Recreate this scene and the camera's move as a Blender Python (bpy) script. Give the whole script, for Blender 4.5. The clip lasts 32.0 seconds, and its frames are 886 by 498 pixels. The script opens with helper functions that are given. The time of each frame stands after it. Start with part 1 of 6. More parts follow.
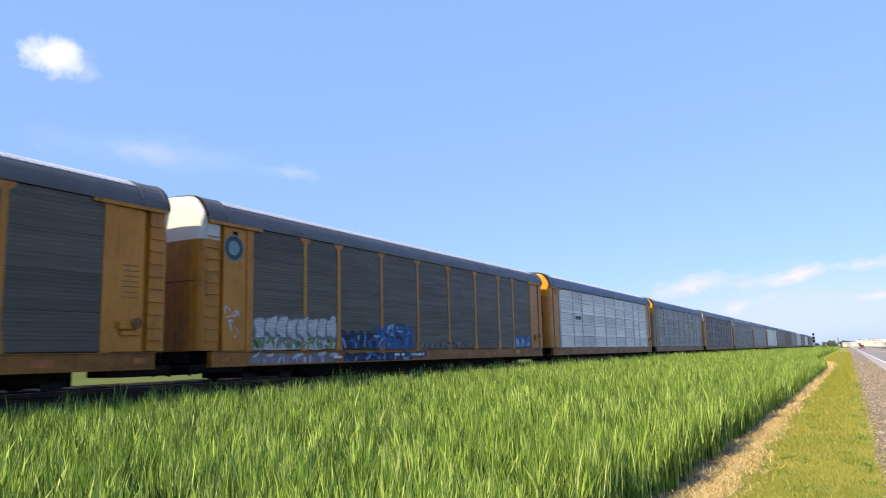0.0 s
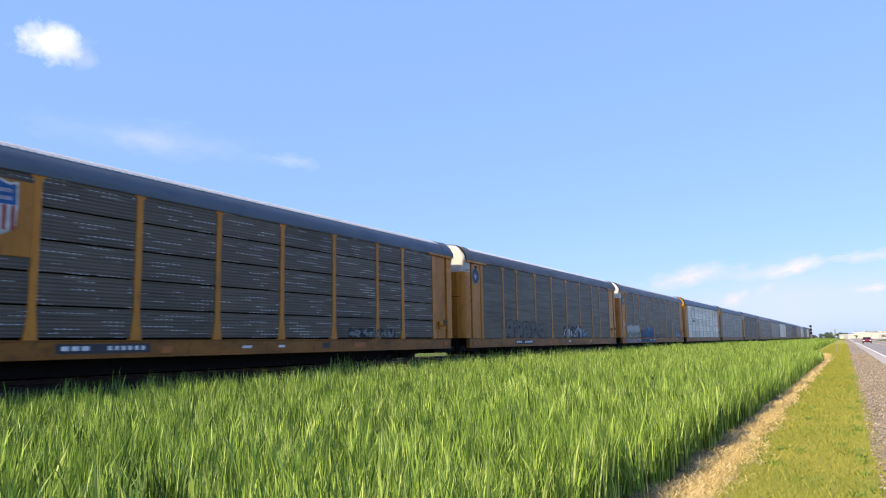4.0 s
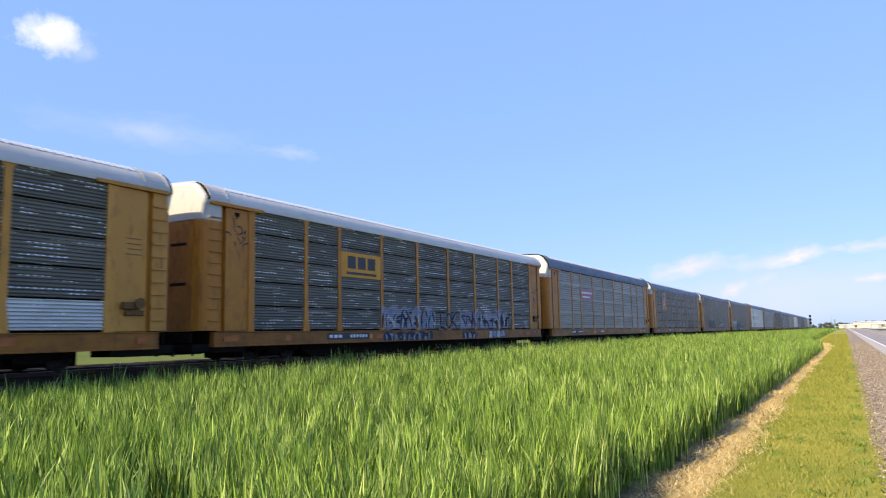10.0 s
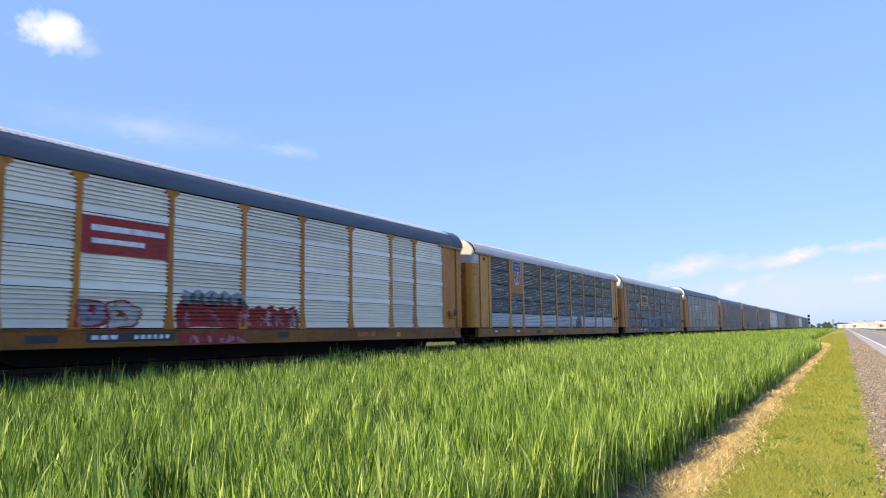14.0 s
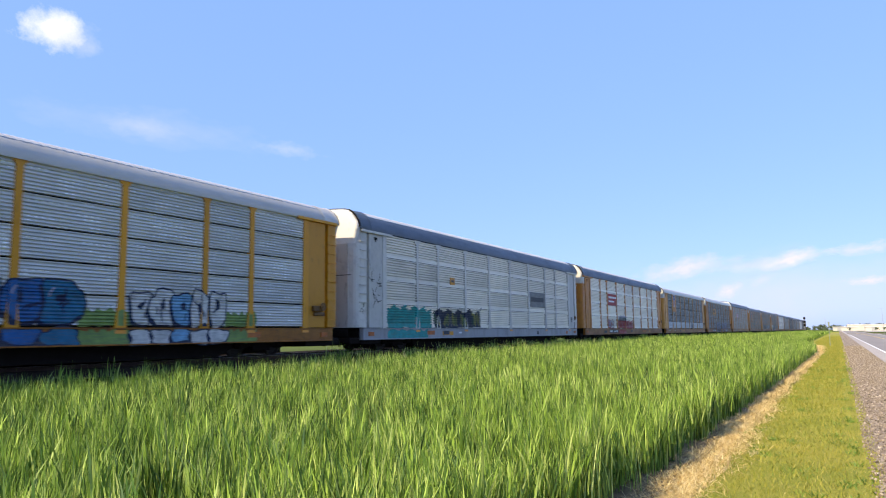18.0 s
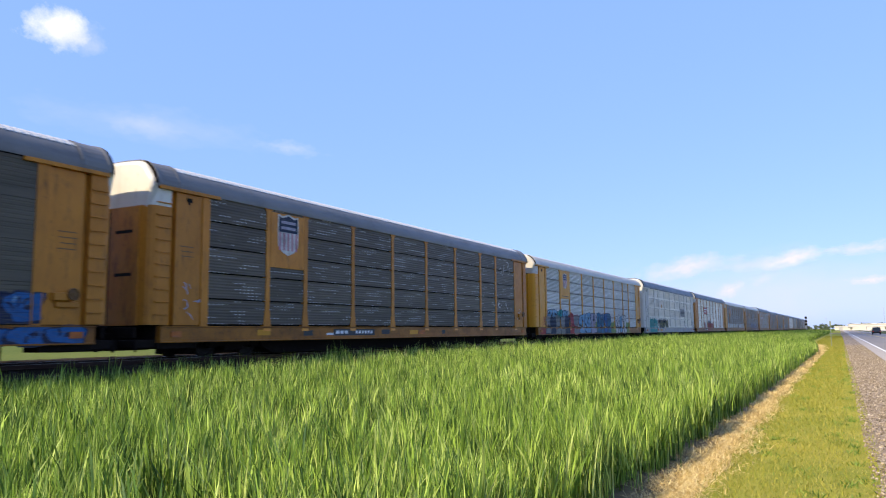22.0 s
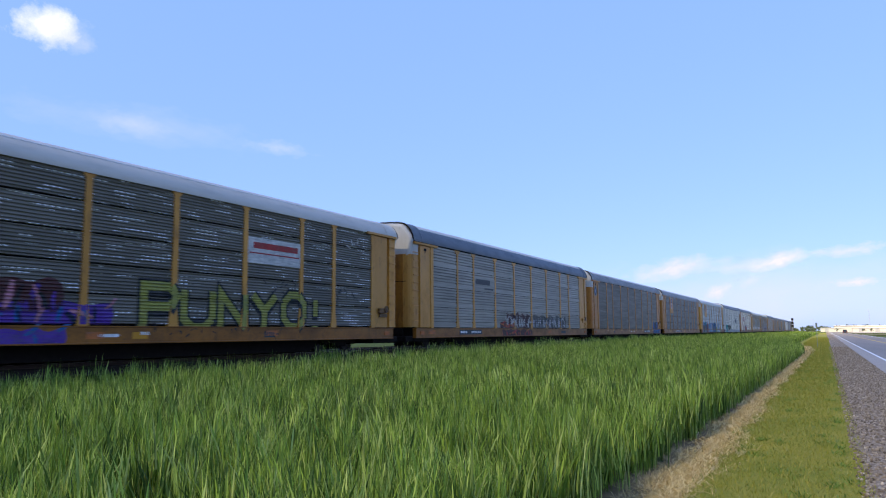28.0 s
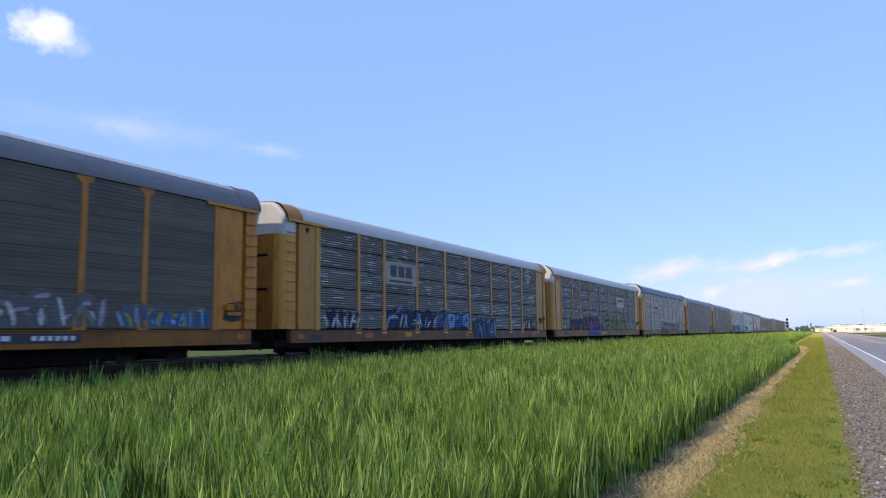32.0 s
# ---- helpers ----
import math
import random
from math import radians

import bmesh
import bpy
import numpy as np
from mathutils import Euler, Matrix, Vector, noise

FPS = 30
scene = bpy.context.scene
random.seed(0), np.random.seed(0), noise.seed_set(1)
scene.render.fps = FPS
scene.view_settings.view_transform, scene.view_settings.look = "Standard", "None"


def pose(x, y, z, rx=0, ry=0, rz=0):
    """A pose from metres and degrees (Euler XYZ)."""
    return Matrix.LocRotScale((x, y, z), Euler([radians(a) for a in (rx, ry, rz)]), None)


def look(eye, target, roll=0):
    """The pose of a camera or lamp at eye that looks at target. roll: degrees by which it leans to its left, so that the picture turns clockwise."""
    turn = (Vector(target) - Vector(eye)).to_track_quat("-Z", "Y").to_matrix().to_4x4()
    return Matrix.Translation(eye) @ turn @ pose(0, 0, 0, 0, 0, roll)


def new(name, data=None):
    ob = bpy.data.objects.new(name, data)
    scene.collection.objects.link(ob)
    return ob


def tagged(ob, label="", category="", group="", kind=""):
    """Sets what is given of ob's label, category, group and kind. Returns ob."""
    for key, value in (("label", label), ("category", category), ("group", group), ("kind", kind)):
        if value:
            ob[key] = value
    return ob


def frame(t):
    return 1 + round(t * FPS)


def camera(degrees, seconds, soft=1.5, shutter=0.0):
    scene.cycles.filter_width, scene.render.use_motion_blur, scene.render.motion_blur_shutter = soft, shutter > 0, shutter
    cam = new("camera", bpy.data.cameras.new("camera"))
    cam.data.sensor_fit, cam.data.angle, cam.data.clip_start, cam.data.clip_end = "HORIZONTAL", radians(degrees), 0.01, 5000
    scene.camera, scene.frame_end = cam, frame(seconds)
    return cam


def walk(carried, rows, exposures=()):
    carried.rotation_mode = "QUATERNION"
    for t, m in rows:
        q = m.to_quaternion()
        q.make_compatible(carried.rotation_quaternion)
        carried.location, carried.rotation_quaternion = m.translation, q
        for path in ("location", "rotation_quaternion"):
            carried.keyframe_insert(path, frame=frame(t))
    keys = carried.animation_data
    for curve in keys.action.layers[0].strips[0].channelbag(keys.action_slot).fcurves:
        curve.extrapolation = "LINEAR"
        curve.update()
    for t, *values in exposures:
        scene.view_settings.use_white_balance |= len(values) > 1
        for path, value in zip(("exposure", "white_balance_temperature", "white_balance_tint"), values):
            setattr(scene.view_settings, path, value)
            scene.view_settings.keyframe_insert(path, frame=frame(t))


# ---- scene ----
cam = camera(62.65, 32.0, soft=1.1, shutter=0.25)
EYE = (0.0, 0.0, 1.6)
# seconds, yaw left of the track's line, pitch up, roll
TURNS = """0.0 28.88 8.27 1.40;0.5 28.78 8.17 1.14;1.0 28.91 7.91 1.17;1.5 28.83 7.90 1.38;2.0 28.92 7.56 1.58;2.5 28.58 7.46 1.39;3.0 28.75 7.15 1.37;3.5 28.72 7.50 1.03;5.5 28.90 7.24 1.26;6.0 28.88 7.58 1.66;6.5 28.89 7.41 0.97;7.0 28.98 7.61 0.85;7.5 28.73 7.34 1.06;8.0 28.97 7.09 1.22;8.5 29.05 6.68 0.84;9.0 29.03 6.57 0.72;9.5 28.77 6.70 1.17;10.0 28.73 6.77 1.25;10.5 29.02 6.55 1.13;11.0 29.00 6.60 1.17;11.5 29.08 6.59 1.01;12.0 28.77 6.58 1.29;12.5 28.55 6.63 1.27;13.0 28.60 6.74 1.75;13.5 28.60 6.67 1.08;14.0 28.64 6.63 1.00;14.5 28.66 6.59 1.02;15.0 28.54 6.59 0.93;15.5 28.61 6.52 0.92;17.5 28.18 6.54 0.97;18.0 28.35 6.65 0.69;18.5 28.45 6.74 0.70;19.0 28.44 6.54 0.34;19.5 28.49 6.74 0.60;20.0 28.53 6.70 0.49;20.5 28.25 6.77 0.36;21.0 28.29 6.55 0.59;21.5 28.27 6.59 0.70;22.0 28.44 6.55 0.59;22.5 28.47 6.63 0.51;23.0 28.47 6.63 0.48;23.5 28.49 6.68 0.58;24.0 28.28 6.72 0.53;24.5 28.38 6.73 0.42;26.5 28.17 6.78 0.38;27.0 27.93 6.68 0.45;27.5 28.01 6.75 0.45;28.0 27.58 6.61 0.47;28.5 27.48 6.94 0.26;29.0 27.40 6.92 0.36;29.5 27.26 6.90 0.31;30.0 27.09 6.73 0.58;30.5 27.10 6.56 0.64;31.0 27.16 6.43 0.64;31.5 27.27 6.45 0.72;32.0 27.25 6.76 0.78"""
rows = []
for line in TURNS.split(";"):
    t, yaw, pitch, roll = (float(v) for v in line.split())
    rows.append((t, pose(*EYE, 90 + pitch, roll, yaw)))
walk(cam, rows, exposures=((0, 0.5), (32, 0.5)))

# ---- light ----
SUN_AZ, SUN_EL = radians(-156), radians(37)      # azimuth from +y towards +x
sun_dir = Vector((math.sin(SUN_AZ) * math.cos(SUN_EL), math.cos(SUN_AZ) * math.cos(SUN_EL), math.sin(SUN_EL)))
world = bpy.data.worlds.new("sky")
scene.world = world
world.use_nodes = True
wn, wl = world.node_tree.nodes, world.node_tree.links
sky = wn.new("ShaderNodeTexSky")
sky.sky_type, sky.sun_disc = "NISHITA", False
sky.sun_elevation, sky.sun_rotation = SUN_EL, SUN_AZ
sky.altitude, sky.air_density, sky.dust_density, sky.ozone_density = 200, 1.0, 0.6, 2.0
tint = wn.new("ShaderNodeMix")                   # clear summer blue over the whole dome
tint.data_type, tint.blend_type = "RGBA", "ADD"
tint.inputs[0].default_value = 1.0
soft = wn.new("ShaderNodeMix")
soft.data_type, soft.blend_type = "RGBA", "MULTIPLY"
soft.inputs[0].default_value = 1.0
wl.new(sky.outputs[0], soft.inputs[6])
soft.inputs[7].default_value = (0.65, 0.62, 0.71, 1)
wl.new(soft.outputs[2], tint.inputs[6])
tint.inputs[7].default_value = (2.75, 4.78, 10.9, 1)
wl.new(tint.outputs[2], wn["Background"].inputs[0])
wn["Background"].inputs[1].default_value = 0.062
sun = new("sun", bpy.data.lights.new("sun", "SUN"))
sun.data.energy, sun.data.angle, sun.data.color = 5.6, radians(0.53), (1.0, 0.865, 0.61)
sun.matrix_world = look(sun_dir * 100, (0, 0, 0))


# ---- materials ----
def nodes(name):
    m = bpy.data.materials.new(name)
    m.use_nodes = True
    nt = m.node_tree
    return m, nt, nt.nodes, nt.links, nt.nodes["Principled BSDF"]


def ramp(nt, fac, stops):
    r = nt.nodes.new("ShaderNodeValToRGB")
    e = r.color_ramp.elements
    while len(e) < len(stops):
        e.new(0.5)
    for i, (p, c) in enumerate(stops):
        e[i].position, e[i].color = p, (*c, 1)
    nt.links.new(fac, r.inputs[0])
    return r.outputs[0]


def noise_tex(nt, vec, scale, detail=4, rough=0.6, stretch=None):
    n = nt.nodes.new("ShaderNodeTexNoise")
    n.inputs["Scale"].default_value, n.inputs["Detail"].default_value, n.inputs["Roughness"].default_value = scale, detail, rough
    if stretch:
        mp = nt.nodes.new("ShaderNodeMapping")
        mp.inputs["Scale"].default_value = stretch
        nt.links.new(vec, mp.inputs[0])
        vec = mp.outputs[0]
    nt.links.new(vec, n.inputs["Vector"])
    return n.outputs["Fac"]


def mix(nt, a, b, fac, kind="MIX"):
    m = nt.nodes.new("ShaderNodeMix")
    m.data_type, m.blend_type = "RGBA", kind
    for sock, v in ((m.inputs[6], a), (m.inputs[7], b)):
        if isinstance(v, tuple):
            sock.default_value = (*v, 1)
        else:
            nt.links.new(v, sock)
    if isinstance(fac, float):
        m.inputs[0].default_value = fac
    else:
        nt.links.new(fac, m.inputs[0])
    return m.outputs[2]


def bump(nt, h, strength, dist, p):
    b = nt.nodes.new("ShaderNodeBump")
    b.inputs["Strength"].default_value, b.inputs["Distance"].default_value = strength, dist
    nt.links.new(h, b.inputs["Height"])
    nt.links.new(b.outputs[0], p.inputs["Normal"])


def gray(nt, fac, lo, hi):
    r = nt.nodes.new("ShaderNodeMapRange")
    r.inputs[1].default_value, r.inputs[2].default_value = lo, hi
    nt.links.new(fac, r.inputs[0])
    return r.outputs[0]


def coords(nt, which="Object"):
    return nt.nodes.new("ShaderNodeTexCoord").outputs[which]


def painted(name, base, dark, rough=0.5, metal=0.0, wear=0.5, streak=(1, 1, 0.15), scale=2.2, rust=(0.10, 0.045, 0.018), rust_amount=0.3, dashes=0.0, grime=0.0):
    """Weathered paint: broad fading, vertical or level streaks, small rust spots."""
    m, nt, n, l, p = nodes(name)
    info = n.new("ShaderNodeObjectInfo")
    far_ = n.new("ShaderNodeVectorMath")      # every piece takes its own patch of the weathering
    far_.operation = "MULTIPLY_ADD"
    l.new(info.outputs["Random"], far_.inputs[0])
    far_.inputs[1].default_value = (37, 61, 0)
    own = coords(nt)
    l.new(own, far_.inputs[2])
    co = far_.outputs[0]
    broad = noise_tex(nt, co, 0.7, 3)
    fine = noise_tex(nt, co, scale, 6, 0.7, streak)
    spots = noise_tex(nt, co, 9, 5, 0.7)
    c = mix(nt, base, dark, gray(nt, fine, 0.62 - wear * 0.25, 0.85))
    c = mix(nt, c, dark, gray(nt, broad, 0.5, 1.1))
    c = mix(nt, c, rust, gray(nt, spots, 0.8 - rust_amount * 0.32, 0.92 - rust_amount * 0.2))
    if grime:                                 # sooty runs down the sheet
        runs = noise_tex(nt, co, 4.0, 6, 0.65, (1.3, 1.3, 0.4))
        c = mix(nt, c, (0.05, 0.028, 0.012), gray(nt, runs, 0.60 - 0.06 * grime, 0.98 - 0.1 * grime))
        soot = noise_tex(nt, co, 1.3, 5, 0.7)
        c = mix(nt, c, (0.06, 0.035, 0.02), gray(nt, soot, 0.64 - 0.06 * grime, 1.05))
    if dashes:                                # bright dashes painted in for daylight through the punched holes, in broken level rows
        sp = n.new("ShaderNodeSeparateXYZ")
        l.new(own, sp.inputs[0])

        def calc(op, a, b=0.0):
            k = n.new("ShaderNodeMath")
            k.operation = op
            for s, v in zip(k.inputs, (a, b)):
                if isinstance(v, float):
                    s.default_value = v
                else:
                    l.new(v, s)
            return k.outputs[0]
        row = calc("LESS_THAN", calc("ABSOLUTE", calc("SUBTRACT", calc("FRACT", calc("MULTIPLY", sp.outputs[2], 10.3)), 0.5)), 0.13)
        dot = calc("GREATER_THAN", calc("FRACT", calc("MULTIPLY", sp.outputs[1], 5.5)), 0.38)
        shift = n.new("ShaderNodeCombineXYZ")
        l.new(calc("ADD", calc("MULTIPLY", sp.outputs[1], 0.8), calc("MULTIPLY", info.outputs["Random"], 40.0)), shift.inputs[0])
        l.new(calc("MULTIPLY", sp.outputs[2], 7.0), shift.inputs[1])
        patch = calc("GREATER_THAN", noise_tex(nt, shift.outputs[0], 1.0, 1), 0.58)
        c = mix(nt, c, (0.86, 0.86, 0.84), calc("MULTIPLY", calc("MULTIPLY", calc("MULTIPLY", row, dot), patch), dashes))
    hs = n.new("ShaderNodeHueSaturation")
    l.new(gray(nt, info.outputs["Random"], -3.5, 4.5), hs.inputs["Value"])
    mr = n.new("ShaderNodeMapRange")
    mr.inputs[3].default_value, mr.inputs[4].default_value = 0.86, 1.12
    l.new(info.outputs["Random"], mr.inputs[0])
    l.new(mr.outputs[0], hs.inputs["Value"])
    l.new(c, hs.inputs["Color"])
    l.new(hs.outputs[0], p.inputs["Base Color"])
    p.inputs["Metallic"].default_value = metal
    p.inputs["Specular IOR Level"].default_value = 0.28
    l.new(gray(nt, fine, -1.0 + (1 - rough) * 1.2, 1.6), p.inputs["Roughness"])
    bump(nt, fine, 0.15, 0.01, p)
    return m


def plain(name, base, rough=0.6, metal=0.0, var=0.25, scale=6.0, spec=0.5):
    m, nt, n, l, p = nodes(name)
    f = noise_tex(nt, coords(nt), scale, 5, 0.65)
    l.new(mix(nt, tuple(v * (1 - var) for v in base), tuple(min(1, v * (1 + var)) for v in base), gray(nt, f, 0.3, 0.7)), p.inputs["Base Color"])
    p.inputs["Roughness"].default_value, p.inputs["Metallic"].default_value = rough, metal
    p.inputs["Specular IOR Level"].default_value = spec
    bump(nt, f, 0.2, 0.01, p)
    return m


def leaf(name, stops, rough=0.5, trans=0.35, world_tint=None, tufts=None):
    """Blades: colour by island, light coming through them."""
    m, nt, n, l, p = nodes(name)
    g = n.new("ShaderNodeNewGeometry")
    c = ramp(nt, g.outputs["Random Per Island"], stops)
    if world_tint:
        f = noise_tex(nt, coords(nt), 0.35, 3)
        c = mix(nt, c, world_tint, gray(nt, f, 0.45, 0.85))
    if tufts:                                 # darker tufts put into the colour, for the shading between clumps
        g2 = noise_tex(nt, coords(nt), 4.5, 3, 0.6, (1, 1, 0.15))
        c = mix(nt, c, tufts, gray(nt, g2, 0.47, 0.66))
    l.new(c, p.inputs["Base Color"])
    p.inputs["Roughness"].default_value, p.inputs["Specular IOR Level"].default_value = rough, 0.25
    tr = n.new("ShaderNodeBsdfTranslucent")
    l.new(c, tr.inputs[0])
    mx = n.new("ShaderNodeMixShader")
    mx.inputs[0].default_value = trans
    l.new(p.outputs[0], mx.inputs[1]), l.new(tr.outputs[0], mx.inputs[2])
    l.new(mx.outputs[0], n["Material Output"].inputs[0])
    return m


YELLOW = painted("yellow_paint", (0.51, 0.190, 0.018), (0.35, 0.124, 0.013), 0.55, wear=0.7, streak=(1, 1, 0.6), scale=1.4, rust_amount=0.6, grime=0.9)
TAN = painted("tan_yellow_paint", (0.56, 0.252, 0.04), (0.42, 0.178, 0.028), 0.55, wear=0.6, streak=(1, 1, 0.6), scale=1.4, rust_amount=0.55, grime=0.8)
OCHRE = painted("faded_ochre_paint", (0.30, 0.20, 0.10), (0.2, 0.13, 0.07), 0.6, wear=0.7, rust_amount=0.5)
YELLOW_B = painted("bright_yellow_paint", (0.60, 0.255, 0.010), (0.48, 0.195, 0.010), 0.5, streak=(1, 1, 0.6), wear=0.3, rust_amount=0.2, grime=0.3)
DOOR = painted("grimy_yellow_door", (0.43, 0.165, 0.018), (0.24, 0.09, 0.012), 0.6, wear=0.9, streak=(1, 1, 0.4), scale=1.4, rust_amount=0.7, grime=1.5)
SILL = painted("sill_paint", (0.33, 0.118, 0.010), (0.11, 0.042, 0.010), 0.6, wear=0.8, streak=(1, 0.4, 1), rust_amount=0.8, grime=0.9)
WHITE = painted("white_paint", (0.58, 0.54, 0.47), (0.40, 0.36, 0.30), 0.55, wear=0.3, rust_amount=0.1, grime=0.15)
SILVER_PAINT = painted("silver_paint", (0.54, 0.50, 0.43), (0.36, 0.33, 0.285), 0.5, wear=0.4, streak=(1, 1, 0.6), rust_amount=0.35, grime=0.5)
PANELS = {
    "dark": painted("dark_panel", (0.116, 0.094, 0.064), (0.056, 0.045, 0.031), 0.55, 0.1, streak=(1, 0.12, 2.5), scale=2.4, wear=1.0),
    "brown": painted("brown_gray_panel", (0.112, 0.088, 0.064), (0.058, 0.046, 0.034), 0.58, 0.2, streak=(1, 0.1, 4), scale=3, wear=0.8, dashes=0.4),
    "blue": painted("blue_gray_panel", (0.30, 0.268, 0.215), (0.145, 0.132, 0.110), 0.45, 0.25, streak=(1, 0.1, 4), scale=3, wear=0.8),
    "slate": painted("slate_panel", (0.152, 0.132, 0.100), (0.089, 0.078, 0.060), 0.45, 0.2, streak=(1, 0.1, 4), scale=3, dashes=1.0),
    "silver": painted("silver_panel", (0.84, 0.775, 0.64), (0.56, 0.52, 0.44), 0.45, 0.2, streak=(1, 0.1, 4), scale=3, rust_amount=0.12),
    "pale": painted("pale_panel", (0.74, 0.675, 0.555), (0.44, 0.41, 0.34), 0.45, 0.2, streak=(1, 0.1, 4), scale=3),
}
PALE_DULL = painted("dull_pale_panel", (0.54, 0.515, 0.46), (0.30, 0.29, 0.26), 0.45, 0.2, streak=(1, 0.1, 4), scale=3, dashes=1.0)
ROOFS = {
    "dark": painted("dark_roof", (0.118, 0.103, 0.088), (0.072, 0.063, 0.054), 0.55, 0.1, streak=(2, 0.3, 1)),
    "blue": painted("blue_gray_roof", (0.095, 0.11, 0.125), (0.06, 0.072, 0.084), 0.55, 0.1, streak=(2, 0.3, 1)),
    "light": painted("light_gray_roof", (0.53, 0.48, 0.40), (0.42, 0.38, 0.315), 0.5, 0.1, streak=(2, 0.3, 1)),
    "mid": painted("mid_gray_roof", (0.172, 0.158, 0.142), (0.11, 0.10, 0.092), 0.5, 0.1, streak=(2, 0.3, 1)),
}
# crown paler than the roof sides: its sunlit look is put into the colour
CROWN = painted("pale_sunlit_crown", (0.56, 0.54, 0.50), (0.40, 0.38, 0.35), 0.55, 0.2, streak=(1, 3, 1), rust_amount=0.15)
BLACK = plain("grimy_black_steel", (0.013, 0.009, 0.007), 0.9, 0.0, spec=0.1)
# near-black: the shade inside the car's openings put into a colour
SHADE = plain("shade_black", (0.012, 0.012, 0.012), 0.9, spec=0.1)
STEEL = plain("polished_rail_steel", (0.28, 0.24, 0.21), 0.4, 0.9)
RUSTY = plain("rusty_steel", (0.05, 0.024, 0.014), 0.8, 0.3)
WHEEL = plain("greasy_wheel_steel", (0.028, 0.020, 0.015), 0.8, 0.2, 0.5, 9)
BAR_DARK = plain("dark_lettering", (0.035, 0.033, 0.035), 0.6)
BAR_FAINT = plain("faded_lettering", (0.13, 0.065, 0.02), 0.6)
BAR_WHITE = plain("white_lettering", (0.7, 0.69, 0.66), 0.6)
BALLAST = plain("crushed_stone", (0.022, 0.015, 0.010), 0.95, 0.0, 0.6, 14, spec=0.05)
TIE = plain("creosoted_wood", (0.018, 0.012, 0.009), 0.9, 0.0, 0.4, 9)


def sprayed(name, base):
    """Old spray paint: dulled, with the dusty sheet showing through in level streaks."""
    m, nt, n, l, p = nodes(name)
    co = coords(nt)
    f, g = noise_tex(nt, co, 3.5, 5, 0.65), noise_tex(nt, co, 5.0, 5, 0.7, (1, 0.35, 4))
    c = mix(nt, tuple(v * 0.65 for v in base), tuple(min(1, v * 1.15) for v in base), gray(nt, f, 0.3, 0.7))
    c = mix(nt, c, (0.11, 0.10, 0.085), gray(nt, g, 0.46, 0.86))
    l.new(c, p.inputs["Base Color"])
    p.inputs["Roughness"].default_value, p.inputs["Specular IOR Level"].default_value = 0.6, 0.3
    bump(nt, g, 0.15, 0.01, p)
    return m


COLOURS = {k: sprayed("spray_" + k, tuple(v * 0.78 for v in c)) for k, c in {
    "white": (0.74, 0.70, 0.63), "gray": (0.27, 0.26, 0.24), "blue": (0.02, 0.13, 0.36), "sky": (0.22, 0.46, 0.66), "navy": (0.012, 0.02, 0.06),
    "teal": (0.03, 0.40, 0.36), "red": (0.48, 0.035, 0.03), "pink": (0.62, 0.25, 0.3), "purple": (0.12, 0.04, 0.36), "yellow": (0.42, 0.40, 0.07),
    "lime": (0.25, 0.36, 0.08), "orange": (0.62, 0.17, 0.03), "black": (0.02, 0.02, 0.022), "ocean": (0.02, 0.17, 0.30), "ash": (0.16, 0.145, 0.122), "lilac": (0.46, 0.42, 0.50), "green": (0.05, 0.16, 0.05), "maroon": (0.10, 0.025, 0.022)}.items()}


# ---- mesh helpers ----
from mathutils.geometry import tessellate_polygon


def mesh(name, verts, faces, mat, smooth=False):
    me = bpy.data.meshes.new(name)
    me.from_pydata([tuple(v) for v in verts], [], faces)
    me.materials.append(mat)
    if smooth:
        me.polygons.foreach_set("use_smooth", [True] * len(me.polygons))
    me.update()
    return me


def box_bm(bm, x0, x1, y0, y1, z0, z1, bevel=0.0):
    r = bmesh.ops.create_cube(bm, size=1.0)
    for v in r["verts"]:
        v.co = ((x0 + x1) / 2 + v.co.x * (x1 - x0), (y0 + y1) / 2 + v.co.y * (y1 - y0), (z0 + z1) / 2 + v.co.z * (z1 - z0))
    if bevel:
        es = list({e for v in r["verts"] for e in v.link_edges})
        bmesh.ops.bevel(bm, geom=es, offset=bevel, segments=1, affect="EDGES")


def boxes(name, mat, *bs, bevel=0.0):
    bm = bmesh.new()
    for b in bs:
        box_bm(bm, *b, bevel)
    me = bpy.data.meshes.new(name)
    bm.to_mesh(me), bm.free()
    me.materials.append(mat)
    return me


def prism(name, outline, axis, a, b, mat):
    """A closed outline in two coordinates, run along the third axis from a to b."""
    def put(u, v, w):
        return {"x": (w, u, v), "y": (u, w, v), "z": (u, v, w)}[axis]
    k = len(outline)
    vs = [put(u, v, a) for u, v in outline] + [put(u, v, b) for u, v in outline]
    fs = [(i, (i + 1) % k, k + (i + 1) % k, k + i) for i in range(k)] + [tuple(range(k))[::-1], tuple(range(k, 2 * k))]
    me = mesh(name, vs, fs, mat)
    bm = bmesh.new()
    bm.from_mesh(me)
    bmesh.ops.recalc_face_normals(bm, faces=bm.faces)
    bm.to_mesh(me), bm.free()
    return me


